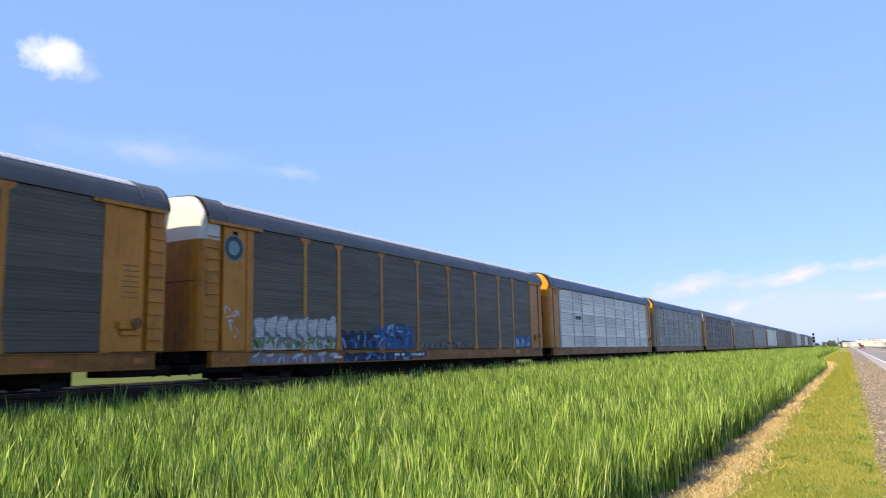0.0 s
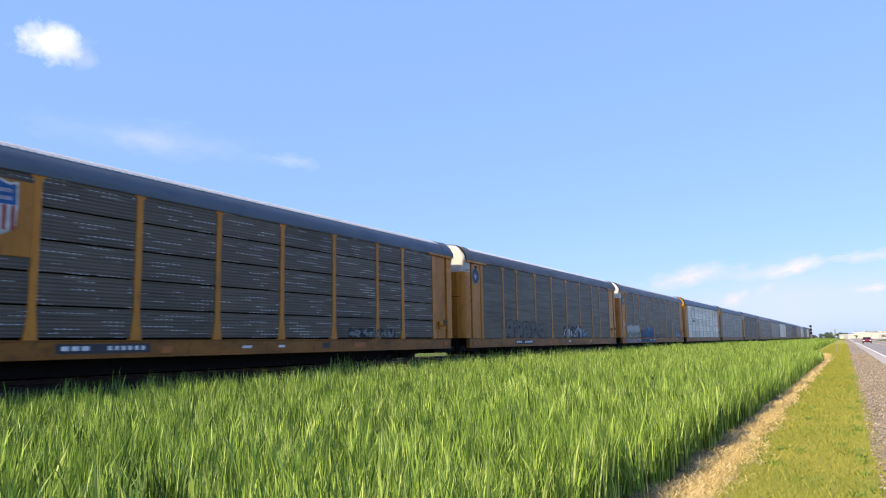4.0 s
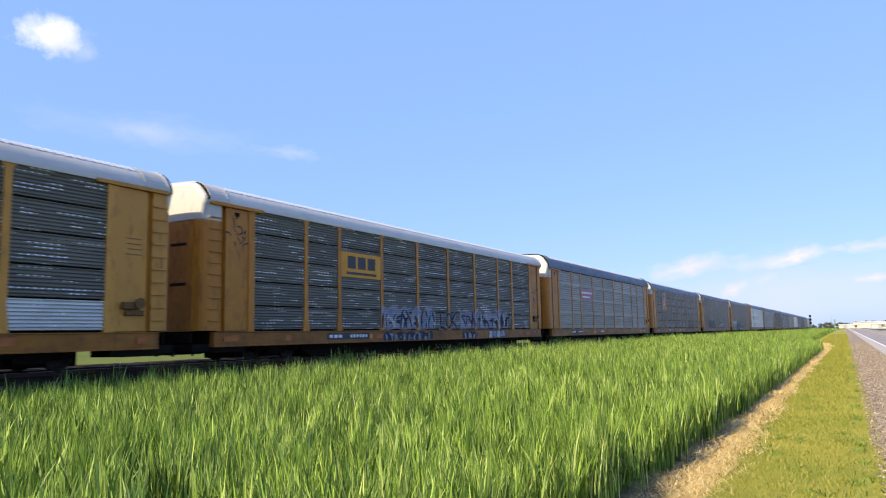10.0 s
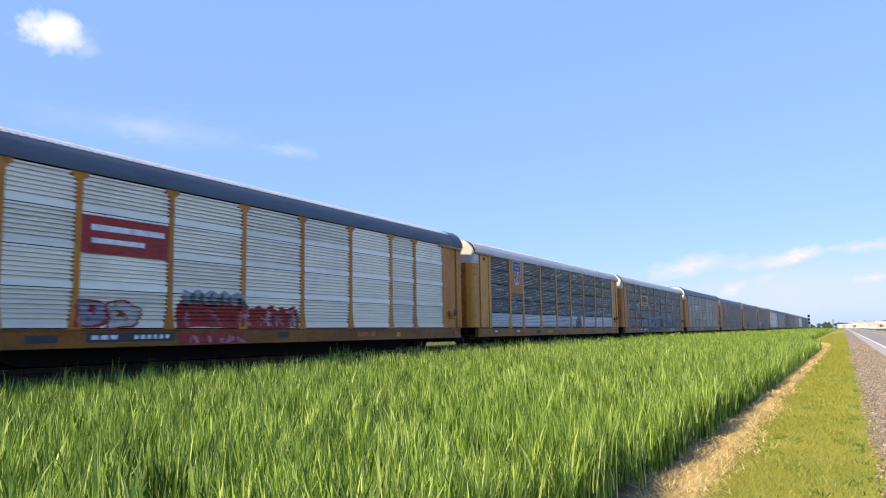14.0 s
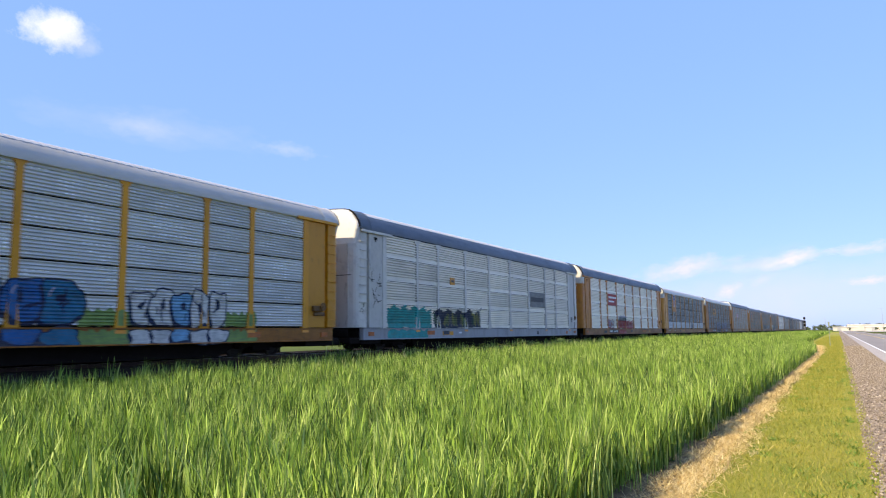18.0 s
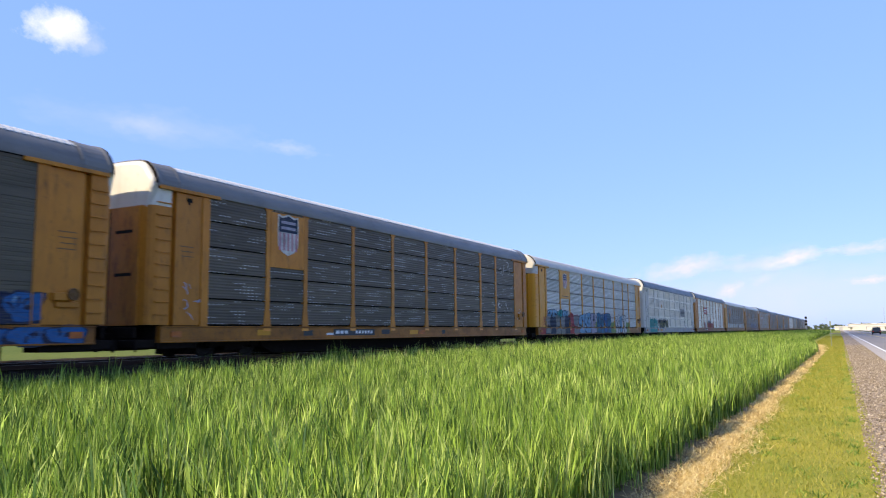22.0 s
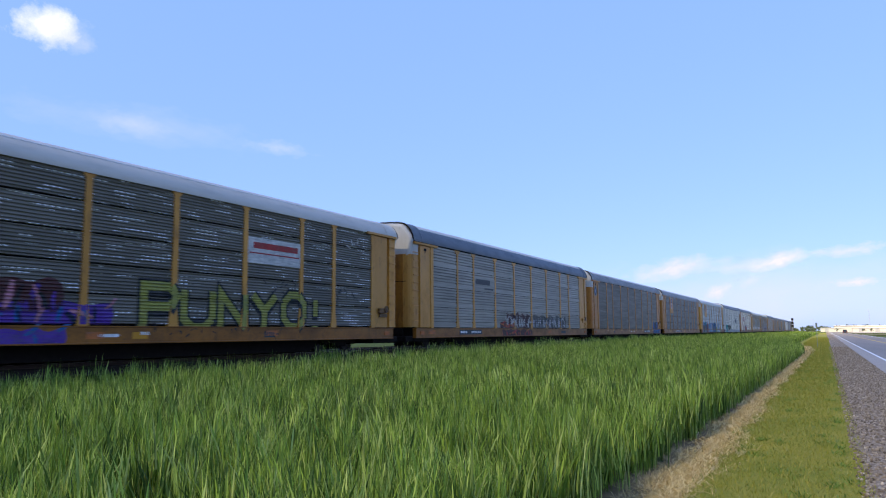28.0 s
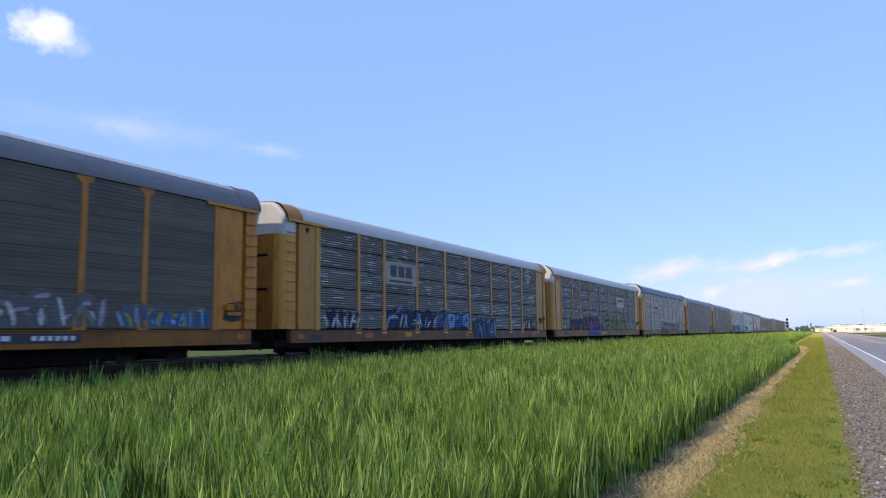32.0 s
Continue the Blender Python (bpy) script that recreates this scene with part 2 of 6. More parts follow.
def wheel_mesh(name, mat, r, w, axis="x", seg=24, hub=0.3):
    bm = bmesh.new()
    prof = [(0, w * 0.5), (r * hub, w * 0.55), (r * hub * 1.2, w * 0.2), (r * 0.78, w * 0.15), (r * 0.86, w * 0.5), (r * 0.97, w * 0.5), (r, w * 0.4), (r, -w * 0.4), (r * 0.97, -w * 0.5),
            (r * 0.86, -w * 0.5), (r * 0.78, -w * 0.15), (r * hub * 1.2, -w * 0.2), (r * hub, -w * 0.55), (0, -w * 0.5)]
    vs, fs = [], []
    for i in range(seg):
        a = 2 * math.pi * i / seg
        vs += [(o, q * math.cos(a), q * math.sin(a)) for q, o in prof]
    k = len(prof)
    for i in range(seg):
        for j in range(k - 1):
            fs.append((i * k + j, i * k + j + 1, ((i + 1) % seg) * k + j + 1, ((i + 1) % seg) * k + j))
    bm.free()
    return mesh(name, vs, fs, mat)


def piece(name, me, parent=None, loc=(0, 0, 0), label="", mat=None):
    """One mesh object under its thing or part."""
    ob = new(name, me)
    ob.parent, ob.location = parent, loc
    if mat:
        ob.material_slots[0].link = "OBJECT"
        ob.material_slots[0].material = mat
    return tagged(ob, label) if label else ob


# ---- the ground ----
def ground_material():
    m, nt, n, l, p = nodes("field_ground")
    co = coords(nt)
    f, g = noise_tex(nt, co, 0.05, 4), noise_tex(nt, co, 3.0, 6, 0.7)
    c = mix(nt, (0.07, 0.10, 0.016), (0.105, 0.125, 0.022), gray(nt, f, 0.35, 0.65))
    c = mix(nt, c, (0.20, 0.185, 0.055), gray(nt, g, 0.5, 0.9))
    l.new(c, p.inputs["Base Color"])
    p.inputs["Roughness"].default_value, p.inputs["Specular IOR Level"].default_value = 0.95, 0.08
    bump(nt, g, 0.5, 0.05, p)
    return m


RAIL_Z, TRACK_X = 0.93, -17.95
section = [(-3000, -0.6), (-60, 0.25), (-26, 0.3), (-22.4, 0.3), (-20.9, 0.5), (-15.0, 0.5), (-14.0, 0.16), (-13.6, 0.02), (-11, 0.0), (-8, 0), (-5, 0), (-3, 0), (-1.4, 0.0), (0.2, 0.0), (1.0, -0.01), (2.0, -0.02), (12.0, -0.02), (14, -0.25), (40, -0.2), (3000, -0.6)]
ys = [-600, -100, -20, 0, 10, 16, 24, 32, 40, 48, 56, 66, 80, 120, 200, 400, 800, 1600, 4000]


def rise(x, y):
    """The field swells gently towards the track farther out."""
    return float(np.interp(y, [16, 66, 400], [0, 0.36, 0.30])) * float(np.interp(-x, [3.0, 14.0, 15.0], [0, 1, 0]))


gv = [(x, y, z + rise(x, y)) for y in ys for x, z in section]
gk = len(section)
gf = [(j * gk + i, j * gk + i + 1, (j + 1) * gk + i + 1, (j + 1) * gk + i) for j in range(len(ys) - 1) for i in range(gk - 1)]
ground = new("ground", mesh("ground", gv, gf, ground_material()))
tagged(ground, "green and dry grass covered farmland reaching the horizon", "ground", kind="structure")


def road_material():
    m, nt, n, l, p = nodes("old_asphalt")
    co = coords(nt)
    f, g = noise_tex(nt, co, 0.4, 4, 0.6, (1, 0.08, 1)), noise_tex(nt, co, 60, 4, 0.7)
    c = mix(nt, (0.27, 0.232, 0.198), (0.215, 0.185, 0.158), gray(nt, f, 0.35, 0.65))
    c = mix(nt, c, (0.36, 0.32, 0.285), gray(nt, g, 0.55, 0.85))
    l.new(c, p.inputs["Base Color"])
    p.inputs["Roughness"].default_value = 0.85
    bump(nt, g, 0.4, 0.01, p)
    return m


def gravel_material():
    m, nt, n, l, p = nodes("gravel")
    co = coords(nt)
    v = n.new("ShaderNodeTexVoronoi")
    v.inputs["Scale"].default_value = 28
    l.new(co, v.inputs["Vector"])
    g = noise_tex(nt, co, 0.8, 4)
    c = ramp(nt, v.outputs["Color"], [(0.1, (0.115, 0.082, 0.05)), (0.55, (0.27, 0.198, 0.13)), (0.9, (0.50, 0.40, 0.285))])
    c = mix(nt, c, (0.24, 0.17, 0.10), gray(nt, g, 0.45, 0.8))
    l.new(c, p.inputs["Base Color"])
    p.inputs["Roughness"].default_value = 0.95
    bump(nt, v.outputs["Distance"], 0.7, 0.03, p)
    return m


def strip(name, mat, x0, x1, z, y0=-300, y1=1500, wob=0.0, n=160):
    """A long flat strip with an uneven near edge and a little thickness."""
    vs, fs = [], []
    for i in range(n + 1):
        y = y0 + (y1 - y0) * ((i / n) ** 2 if y0 > -100 else i / n)
        w = wob * noise.noise((y * 0.35, 0, 3)) + wob * 0.6 * noise.noise((y * 1.7, 4, 0))
        e = wob * 0.9 * noise.noise((y * 0.5, 7, 1)) + wob * 0.8 * noise.noise((y * 2.6, 2, 5))
        vs += [(x0 + w, y, z - 0.12), (x0 + w, y, z), (x1 + e, y, z), (x1 + e, y, z - 0.12)]
    for i in range(n):
        for j in range(3):
            a = i * 4 + j
            fs.append((a, a + 1, a + 5, a + 4))
    return mesh(name, vs, fs, mat)


GRAVEL = gravel_material()
road = tagged(new("road", strip("road", road_material(), 1.85, 10.6, 0.012, -300, 1500)), "two-lane gray asphalt road, worn and sun-bleached", "road", kind="structure")
shoulder = tagged(new("shoulder", strip("shoulder", GRAVEL, 0.25, 1.85, 0.006, -45, 700, 0.12, 600)), "brown-gray gravel road shoulder", "road shoulder", kind="structure")
tagged(new("side_road", strip("side_road", GRAVEL, -3.0, 160, 0.02, 262, 285)), "pale gravel side road crossing the far verge", "road", kind="structure")
tagged(new("yard", strip("yard", plain("pale_yard", (0.42, 0.36, 0.28), 0.9, 0, 0.2, 0.05), 14, 220, 0.0, 420, 815)), "pale gravel yard before the warehouses", "yard", kind="structure")
piece("paved_edge", strip("paved_edge", plain("bleached_asphalt", (0.37, 0.315, 0.265), 0.9, 0, 0.2, 3.0), 1.85, 2.6, 0.016, -45, 1400), road, label="paler bleached strip outside the edge line")
LINE = plain("road_paint", (0.75, 0.74, 0.7), 0.6, 0, 0.2, 12)
LINE_Y = plain("yellow_road_paint", (0.6, 0.4, 0.05), 0.6, 0, 0.2, 12)
tagged(piece("edge_line", strip("edge_line", LINE, 2.62, 2.76, 0.017, -45, 1400), road), "solid white painted edge line")
tagged(piece("edge_line", strip("edge_line", LINE, 9.75, 9.89, 0.017, -45, 1400), road), "solid white painted edge line")
for cx in (6.1, 6.36):
    piece("centre_line", strip("centre_line", LINE_Y, cx, cx + 0.11, 0.017, -45, 1400), road, label="yellow painted centre line")

# ---- the track ----
BEND_AT, BEND_R = 450.0, 1500.0      # far out the line bends to the left


def on_track(s):
    """Place and heading (radians to the left) s metres along the track's centre line."""
    a = max(0.0, s - BEND_AT) / BEND_R
    return TRACK_X - BEND_R * (1 - math.cos(a)), min(s, BEND_AT) + BEND_R * math.sin(a), a


def beside(off, s):
    x, y, a = on_track(s)
    return x + off * math.cos(a), y + off * math.sin(a)


def track_sweep(name, prof, mat):
    """A closed cross-section, offset and height, run along the whole track."""
    ss = [-100, BEND_AT] + [BEND_AT + 25 * i for i in range(1, 25)]
    k = len(prof)
    vs = [(*beside(o, s), z) for s in ss for o, z in prof]
    fs = [(j * k + i, (j + 1) * k + i, (j + 1) * k + (i + 1) % k, j * k + (i + 1) % k) for j in range(len(ss) - 1) for i in range(k)]
    return mesh(name, vs, fs + [tuple(range(k))], mat)


bal_prof = [(-21.4, 0.45), (-20.3, RAIL_Z + 0.02), (-19.5, RAIL_Z + 0.02), (-16.3, RAIL_Z - 0.15), (-15.9, RAIL_Z - 0.2), (-15.0, 0.45)]
bv, bf = [], []
bn = 420
for i in range(bn + 1):
    y = -60 + 110 * i / bn if i < 360 else 34.3 + 1000 * ((i - 360) / 60) ** 2
    for x, z in bal_prof:
        bv.append((*beside(x - TRACK_X + 0.06 * noise.noise((x, y * 3, 1)), y), z + 0.04 * noise.noise((x * 3, y * 4, 7))))
for i in range(bn):
    for j in range(5):
        a = i * 6 + j
        bf.append((a, a + 1, a + 7, a + 6))
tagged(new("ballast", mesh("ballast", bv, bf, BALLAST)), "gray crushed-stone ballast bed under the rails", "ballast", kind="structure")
rail_prof = [(-0.07, -0.17), (0.07, -0.17), (0.07, -0.155), (0.012, -0.13), (0.012, -0.045), (0.037, -0.03), (0.034, -0.003), (0.02, 0.0), (-0.02, 0.0), (-0.034, -0.003), (-0.037, -0.03), (-0.012, -0.045), (-0.012, -0.13), (-0.07, -0.155)]
track = tagged(new("railway_track"), "steel rails on dark wooden ties", "railway track", kind="structure")
for sx in (-0.755, 0.755):
    piece("rail", track_sweep("rail", [(sx + o, z) for o, z in rail_prof], RUSTY), track, (0, 0, RAIL_Z))
    piece("rail_head", track_sweep("rail_head", [(sx + o, z) for o, z in ((-0.03, -0.012), (0.03, -0.012), (0.026, 0.003), (-0.026, 0.003))], STEEL), track, (0, 0, RAIL_Z), "shiny worn running surface")
tie_me = boxes("tie", TIE, (-1.3, 1.3, -0.11, 0.11, -0.2, 0), bevel=0.01)
for i in range(90):
    piece("tie", tie_me, track, (TRACK_X + random.uniform(-0.04, 0.04), -6 + i * 0.52, RAIL_Z - 0.125))

# ---- auto-rack cars ----
HALF, PITCH = 13.6, 28.6
EAVE, SILL_TOP, SILL_BOT = 4.86, 0.93, 0.47
BAYS = [2.7, 1.93, 2.85, 2.85, 2.85, 2.85, 2.85, 1.93, 2.7]
PANEL_X = 1.584      # outer face of the side screens, just behind the posts
POSTS = [-sum(BAYS) / 2]
for w in BAYS:
    POSTS.append(POSTS[-1] + w)
cache = {}


def kept(key, make):
    if key not in cache:
        cache[key] = make()
    return cache[key]


def panel_profile(rows, style):
    """The level rib profile of one side screen, depth and height, and the screen's height."""
    h = (EAVE - 0.04 - SILL_TOP - 0.02) / rows
    prof = []
    if style in ("wide", "faint", "deep"):            # few grooves and a flat band
        flat, n = h * (0.19 if style == "deep" else 0.25), 7 if style == "deep" else 5 if style == "wide" else 7
        deep, wide = {"wide": (0.05, 0.26), "faint": (0.005, 0.26), "deep": (0.075, 0.46)}[style]
        prof += [(-0.012 if style == "faint" else 0.0, 0.001 if style == "faint" else 0.012), (0.0, 0.012 if style == "faint" else 0.02), (0.0, flat)]
        step = (h - flat - (0.0 if style == "faint" else 0.012)) / n
        for i in range(n):
            z = flat + i * step
            prof += [(-deep, z + step * 0.03), (-deep, z + step * wide), (0.0, z + step * (wide + 0.1)), (0.0, z + step)]
    else:                                     # fine ribs, with an open joint below
        n, dip = 8, 0.024 if style == "fine" else 0.006
        prof += [(-0.045 if style == "fine" else -0.012, 0.034), (0.0, 0.05)]
        step = (h - 0.06) / n
        for i in range(n):
            z = 0.045 + i * step
            prof += [(-dip, z + step * 0.3), (-dip, z + step * 0.5), (0.0, z + step * 0.88)]
        prof += [(0.0, h - 0.004)]
    return prof, h


def panel_mesh(width, rows, style):
    """One corrugated side screen: its rib profile run along the car."""
    prof, h = panel_profile(rows, style)
    vs = [(x, s * (width / 2 - 0.03), z) for x, z in prof for s in (-1, 1)]
    fs = [(2 * i, 2 * i + 1, 2 * i + 3, 2 * i + 2) for i in range(len(prof) - 1)]
    return mesh("side_panel", vs, fs, WHITE), h


def roof_mesh():
    """Ribbed roof sheet: the car's cross-section, with raised ribs across it."""
    prof = [(1.63, 4.84), (1.635, 4.93), (1.605, 5.05), (1.545, 5.18), (1.465, 5.30), (1.365, 5.415), (1.245, 5.505), (1.10, 5.575), (0.85, 5.63), (0.4, 5.66), (0, 5.67)]
    prof = prof + [(-x, z) for x, z in prof[-2::-1]]
    vs, fs, ring = [], [], []
    y, rib = -13.05, 0.0
    stations = []
    while y < 13.05:
        stations += [(y, 0), (y + 0.07, 0.007), (y + 0.20, 0.007), (y + 0.27, 0)]
        y += 0.36
    for yy, lift in stations:
        for i, (x, z) in enumerate(prof):
            k = lift if 3 < i < len(prof) - 4 else 0
            vs.append((x, yy, z + k))
    n = len(prof)
    for s in range(len(stations) - 1):
        for i in range(n - 1):
            fs.append((s * n + i, s * n + i + 1, (s + 1) * n + i + 1, (s + 1) * n + i))
    return mesh("roof", vs, fs, WHITE, True)


def crown_mesh():
    """The corrugated top sheets of the roof, lapped over its curved sides."""
    prof = [(1.372, 5.415), (1.37, 5.425), (1.25, 5.515), (1.105, 5.585), (0.85, 5.645), (0.4, 5.675), (0, 5.685)]
    prof = prof + [(-x, z) for x, z in prof[-2::-1]]
    n = len(prof)
    sts = [(-12.72 + 0.053 * i, (0, 0.016, 0.016, 0)[i % 4]) for i in range(481)]
    vs = [(x, y, z + (k if 0 < i < n - 1 else 0)) for y, k in sts for i, (x, z) in enumerate(prof)]
    fs = [(s * n + i, s * n + i + 1, (s + 1) * n + i + 1, (s + 1) * n + i) for s in range(len(sts) - 1) for i in range(n - 1)]
    return mesh("roof_crown", vs, fs, CROWN)


def hood_mesh():
    """The plain roof end with its raised lip."""
    prof = [(1.642, 4.84), (1.647, 4.93), (1.617, 5.06), (1.557, 5.19), (1.477, 5.315), (1.377, 5.43), (1.257, 5.525), (1.11, 5.60), (0.85, 5.66), (0.4, 5.69), (0, 5.70)]
    prof = prof + [(-x, z) for x, z in prof[-2::-1]]
    sts = [(12.7, 0.0), (12.74, 0.012), (12.82, 0.012), (12.86, 0.0), (13.44, -0.005), (13.5, 0.018), (13.56, 0.018), (13.6, -0.02)]
    n = len(prof)
    vs = [(x * (1 + k * 0.4), y, z + k) for y, k in sts for x, z in prof]
    fs = [(s * n + i, s * n + i + 1, (s + 1) * n + i + 1, (s + 1) * n + i) for s in range(len(sts) - 1) for i in range(n - 1)]
    return mesh("roof_hood", vs, fs, WHITE)


def rim_mesh(rear):
    """The rubber seal round the roof end; at the rear only the shoulders of it show."""
    prof = [(1.66, 4.84), (1.665, 4.94), (1.635, 5.07), (1.575, 5.20), (1.495, 5.33), (1.395, 5.445), (1.27, 5.545), (1.12, 5.62), (0.85, 5.68), (0.4, 5.71), (0, 5.72)]
    prof = [(-x, z) for x, z in prof[1:8]] if rear else prof + [(-x, z) for x, z in prof[-2::-1]]
    n = len(prof)
    vs = [(x * 0.994, y, z - 0.012) for y in (13.57, 13.63) for x, z in prof] + [(x * 0.97, 13.63, z - 0.05) for x, z in prof]
    return mesh("hood_rim", vs, [(r * n + i, r * n + i + 1, (r + 1) * n + i + 1, (r + 1) * n + i) for r in (0, 1) for i in range(n - 1)], BLACK)


def post_mesh(make):
    """A side post: with flared head and foot, straight, or the plain strip that ends the screens."""
    z0, z1 = SILL_TOP - 0.03, EAVE - 0.03
    if make == "strip":
        return prism("post", [(-0.14, z0), (0.14, z0), (0.14, z1), (-0.14, z1)], "x", -0.12, 0.0, WHITE)
    if make == "straight":
        out = [(-0.18, z0), (0.18, z0), (0.165, z0 + 0.15), (0.10, z0 + 0.65), (0.095, z1 - 0.16), (0.18, z1 - 0.06), (0.18, z1), (-0.18, z1), (-0.18, z1 - 0.06), (-0.095, z1 - 0.16), (-0.10, z0 + 0.65), (-0.165, z0 + 0.15)]
        return prism("post", out, "x", -0.12, 0.0, WHITE)
    out = [(-0.19, z0), (0.19, z0), (0.175, z0 + 0.12), (0.09, z0 + 0.62), (0.085, z1 - 0.2), (0.24, z1 - 0.1), (0.25, z1), (-0.25, z1), (-0.24, z1 - 0.1), (-0.085, z1 - 0.2), (-0.09, z0 + 0.62), (-0.175, z0 + 0.12)]
    return prism("post", out, "x", -0.12, 0.0, WHITE)


def door_mesh(top):
    """The lower leaf of the end door, or the bulged top that follows the roof."""
    if not top:
        out = [(-1.2, 0.95), (1.2, 0.95), (1.2, 4.25), (-1.2, 4.25)]
    else:
        half = [(1.46, 4.26), (1.56, 4.74), (1.60, 4.85), (1.60, 4.98), (1.565, 5.09), (1.29, 5.45), (1.13, 5.57), (0.84, 5.63), (0.4, 5.66), (0, 5.67)]
        out = half + [(-x, z) for x, z in half[-2::-1]]
        n, rings = len(out), ((0.0, 1.0, 0), (0.09, 0.995, 0.0), (0.15, 0.975, 0.008), (0.19, 0.93, 0.02))
        vs = [(x * k, y, 4.26 + (z - 4.26) * (k - d)) for y, k, d in rings for x, z in out]
        fs = [(r * n + (i + 1) % n, r * n + i, (r + 1) * n + i, (r + 1) * n + (i + 1) % n) for r in range(3) for i in range(n)]
        return mesh("end_door", vs, fs + [tuple(range(3 * n, 4 * n))[::-1]], WHITE)
    return prism("end_door", out, "y", 0, 0.08, WHITE)


def corner_mesh():
    return prism("corner_panel", [(1.2, 13.04), (1.57, 13.04), (1.565, 13.46), (1.545, 13.56), (1.49, 13.65), (1.4, 13.71), (1.2, 13.77)], "z", 0.96, 4.26, WHITE)


def cap_mesh():
    return prism("corner_cap", [(1.2, 13.04), (1.57, 13.04), (1.565, 13.46), (1.545, 13.54), (1.49, 13.62), (1.4, 13.67), (1.2, 13.7)], "z", 4.262, 4.78, WHITE)


def truck(parent, y):
    fr = piece("truck", kept("truck", lambda: boxes("truck", BLACK, (-1.13, -0.98, -1.15, 1.15, 0.32, 0.52), (0.98, 1.13, -1.15, 1.15, 0.32, 0.52), (0.96, 1.15, -0.42, 0.42, 0.2, 0.62), (-1.15, -0.96, -0.42, 0.42, 0.2, 0.62),
              (-1.0, 1.0, -0.25, 0.25, 0.3, 0.55), (-0.67, 0.67, -1.5, 1.5, 0.1, 0.54), (0.95, 1.16, -1.05, -0.72, 0.28, 0.58), (0.95, 1.16, 0.72, 1.05, 0.28, 0.58), bevel=0.02)), parent, (0, y, 0))
    out = []
    for dy in (-0.88, 0.88):
        ws = piece("wheelset", kept("axle", lambda: boxes("wheelset", RUSTY, (-0.98, 0.98, -0.07, 0.07, -0.07, 0.07), bevel=0.02)), fr, (0, dy, 0.42))
        wm = kept("wheel", lambda: wheel_pair())
        ws.data = wm
        out.append(ws)
    return out


def wheel_pair():
    a = wheel_mesh("wheelset", RUSTY, 0.42, 0.13)
    b = bmesh.new()
    for x in (-0.76, 0.76):
        c = len(b.verts)
        b.from_mesh(a)
        b.verts.ensure_lookup_table()
        for v in b.verts[c:]:
            v.co.x += x
    box_bm(b, -0.98, 0.98, -0.07, 0.07, -0.07, 0.07, 0.02)
    me = bpy.data.meshes.new("wheelset")
    b.to_mesh(me), b.free()
    me.materials.append(WHEEL)
    return me


BRAKE = painted("oily_yellow_paint", (0.20, 0.09, 0.02), (0.06, 0.03, 0.012), 0.6, wear=1.0, rust_amount=0.9, grime=1.5)

# stroke letters on a 2 x 3 grid, for spray-painted tags
STROKES = {
    "P": [[(0, 0), (0, 3), (1.6, 3), (2, 2.3), (1.6, 1.5), (0, 1.5)]], "O": [[(0.6, 0), (0, 0.8), (0, 2.2), (0.6, 3), (1.4, 3), (2, 2.2), (2, 0.8), (1.4, 0), (0.6, 0)]],
    "N": [[(0, 0), (0, 3), (2, 0), (2, 3)]], "Y": [[(0, 3), (1, 1.6), (2, 3)], [(1, 1.6), (1, 0)]], "U": [[(0, 3), (0, 0.7), (0.6, 0), (1.4, 0), (2, 0.7), (2, 3)]],
    "L": [[(0, 3), (0, 0), (1.8, 0)]], "K": [[(0, 0), (0, 3)], [(1.9, 3), (0, 1.4), (1.9, 0)]], "!": [[(0.8, 3), (0.8, 1.2)], [(0.8, 0.2), (0.8, 0)]],
    "S": [[(2, 2.6), (1.4, 3), (0.5, 3), (0, 2.4), (0.4, 1.7), (1.6, 1.3), (2, 0.7), (1.4, 0), (0.5, 0), (0, 0.4)]], "E": [[(2, 3), (0, 3), (0, 0), (2, 0)], [(0, 1.5), (1.5, 1.5)]],
    "R": [[(0, 0), (0, 3), (1.6, 3), (2, 2.3), (1.6, 1.6), (0, 1.5), (2, 0)]], "A": [[(0, 0), (1, 3), (2, 0)], [(0.4, 1.1), (1.6, 1.1)]], "B": [[(0, 0), (0, 3), (1.5, 3), (1.9, 2.3), (1.4, 1.6), (0, 1.6)], [(1.4, 1.6), (2, 0.8), (1.5, 0), (0, 0)]],
    "G": [[(2, 2.5), (1.4, 3), (0.5, 3), (0, 2.2), (0, 0.8), (0.6, 0), (1.5, 0), (2, 0.7), (2, 1.4), (1.1, 1.4)]], "I": [[(1, 0), (1, 3)]], "T": [[(0, 3), (2, 3)], [(1, 3), (1, 0)]], "Z": [[(0, 3), (2, 3), (0, 0), (2, 0)]],
    "H": [[(0, 0), (0, 3)], [(2, 0), (2, 3)], [(0, 1.5), (2, 1.5)]], "F": [[(2, 3), (0, 3), (0, 0)], [(0, 1.6), (1.5, 1.6)]], "M": [[(0, 0), (0.2, 3), (1, 1.4), (1.8, 3), (2, 0)]]}


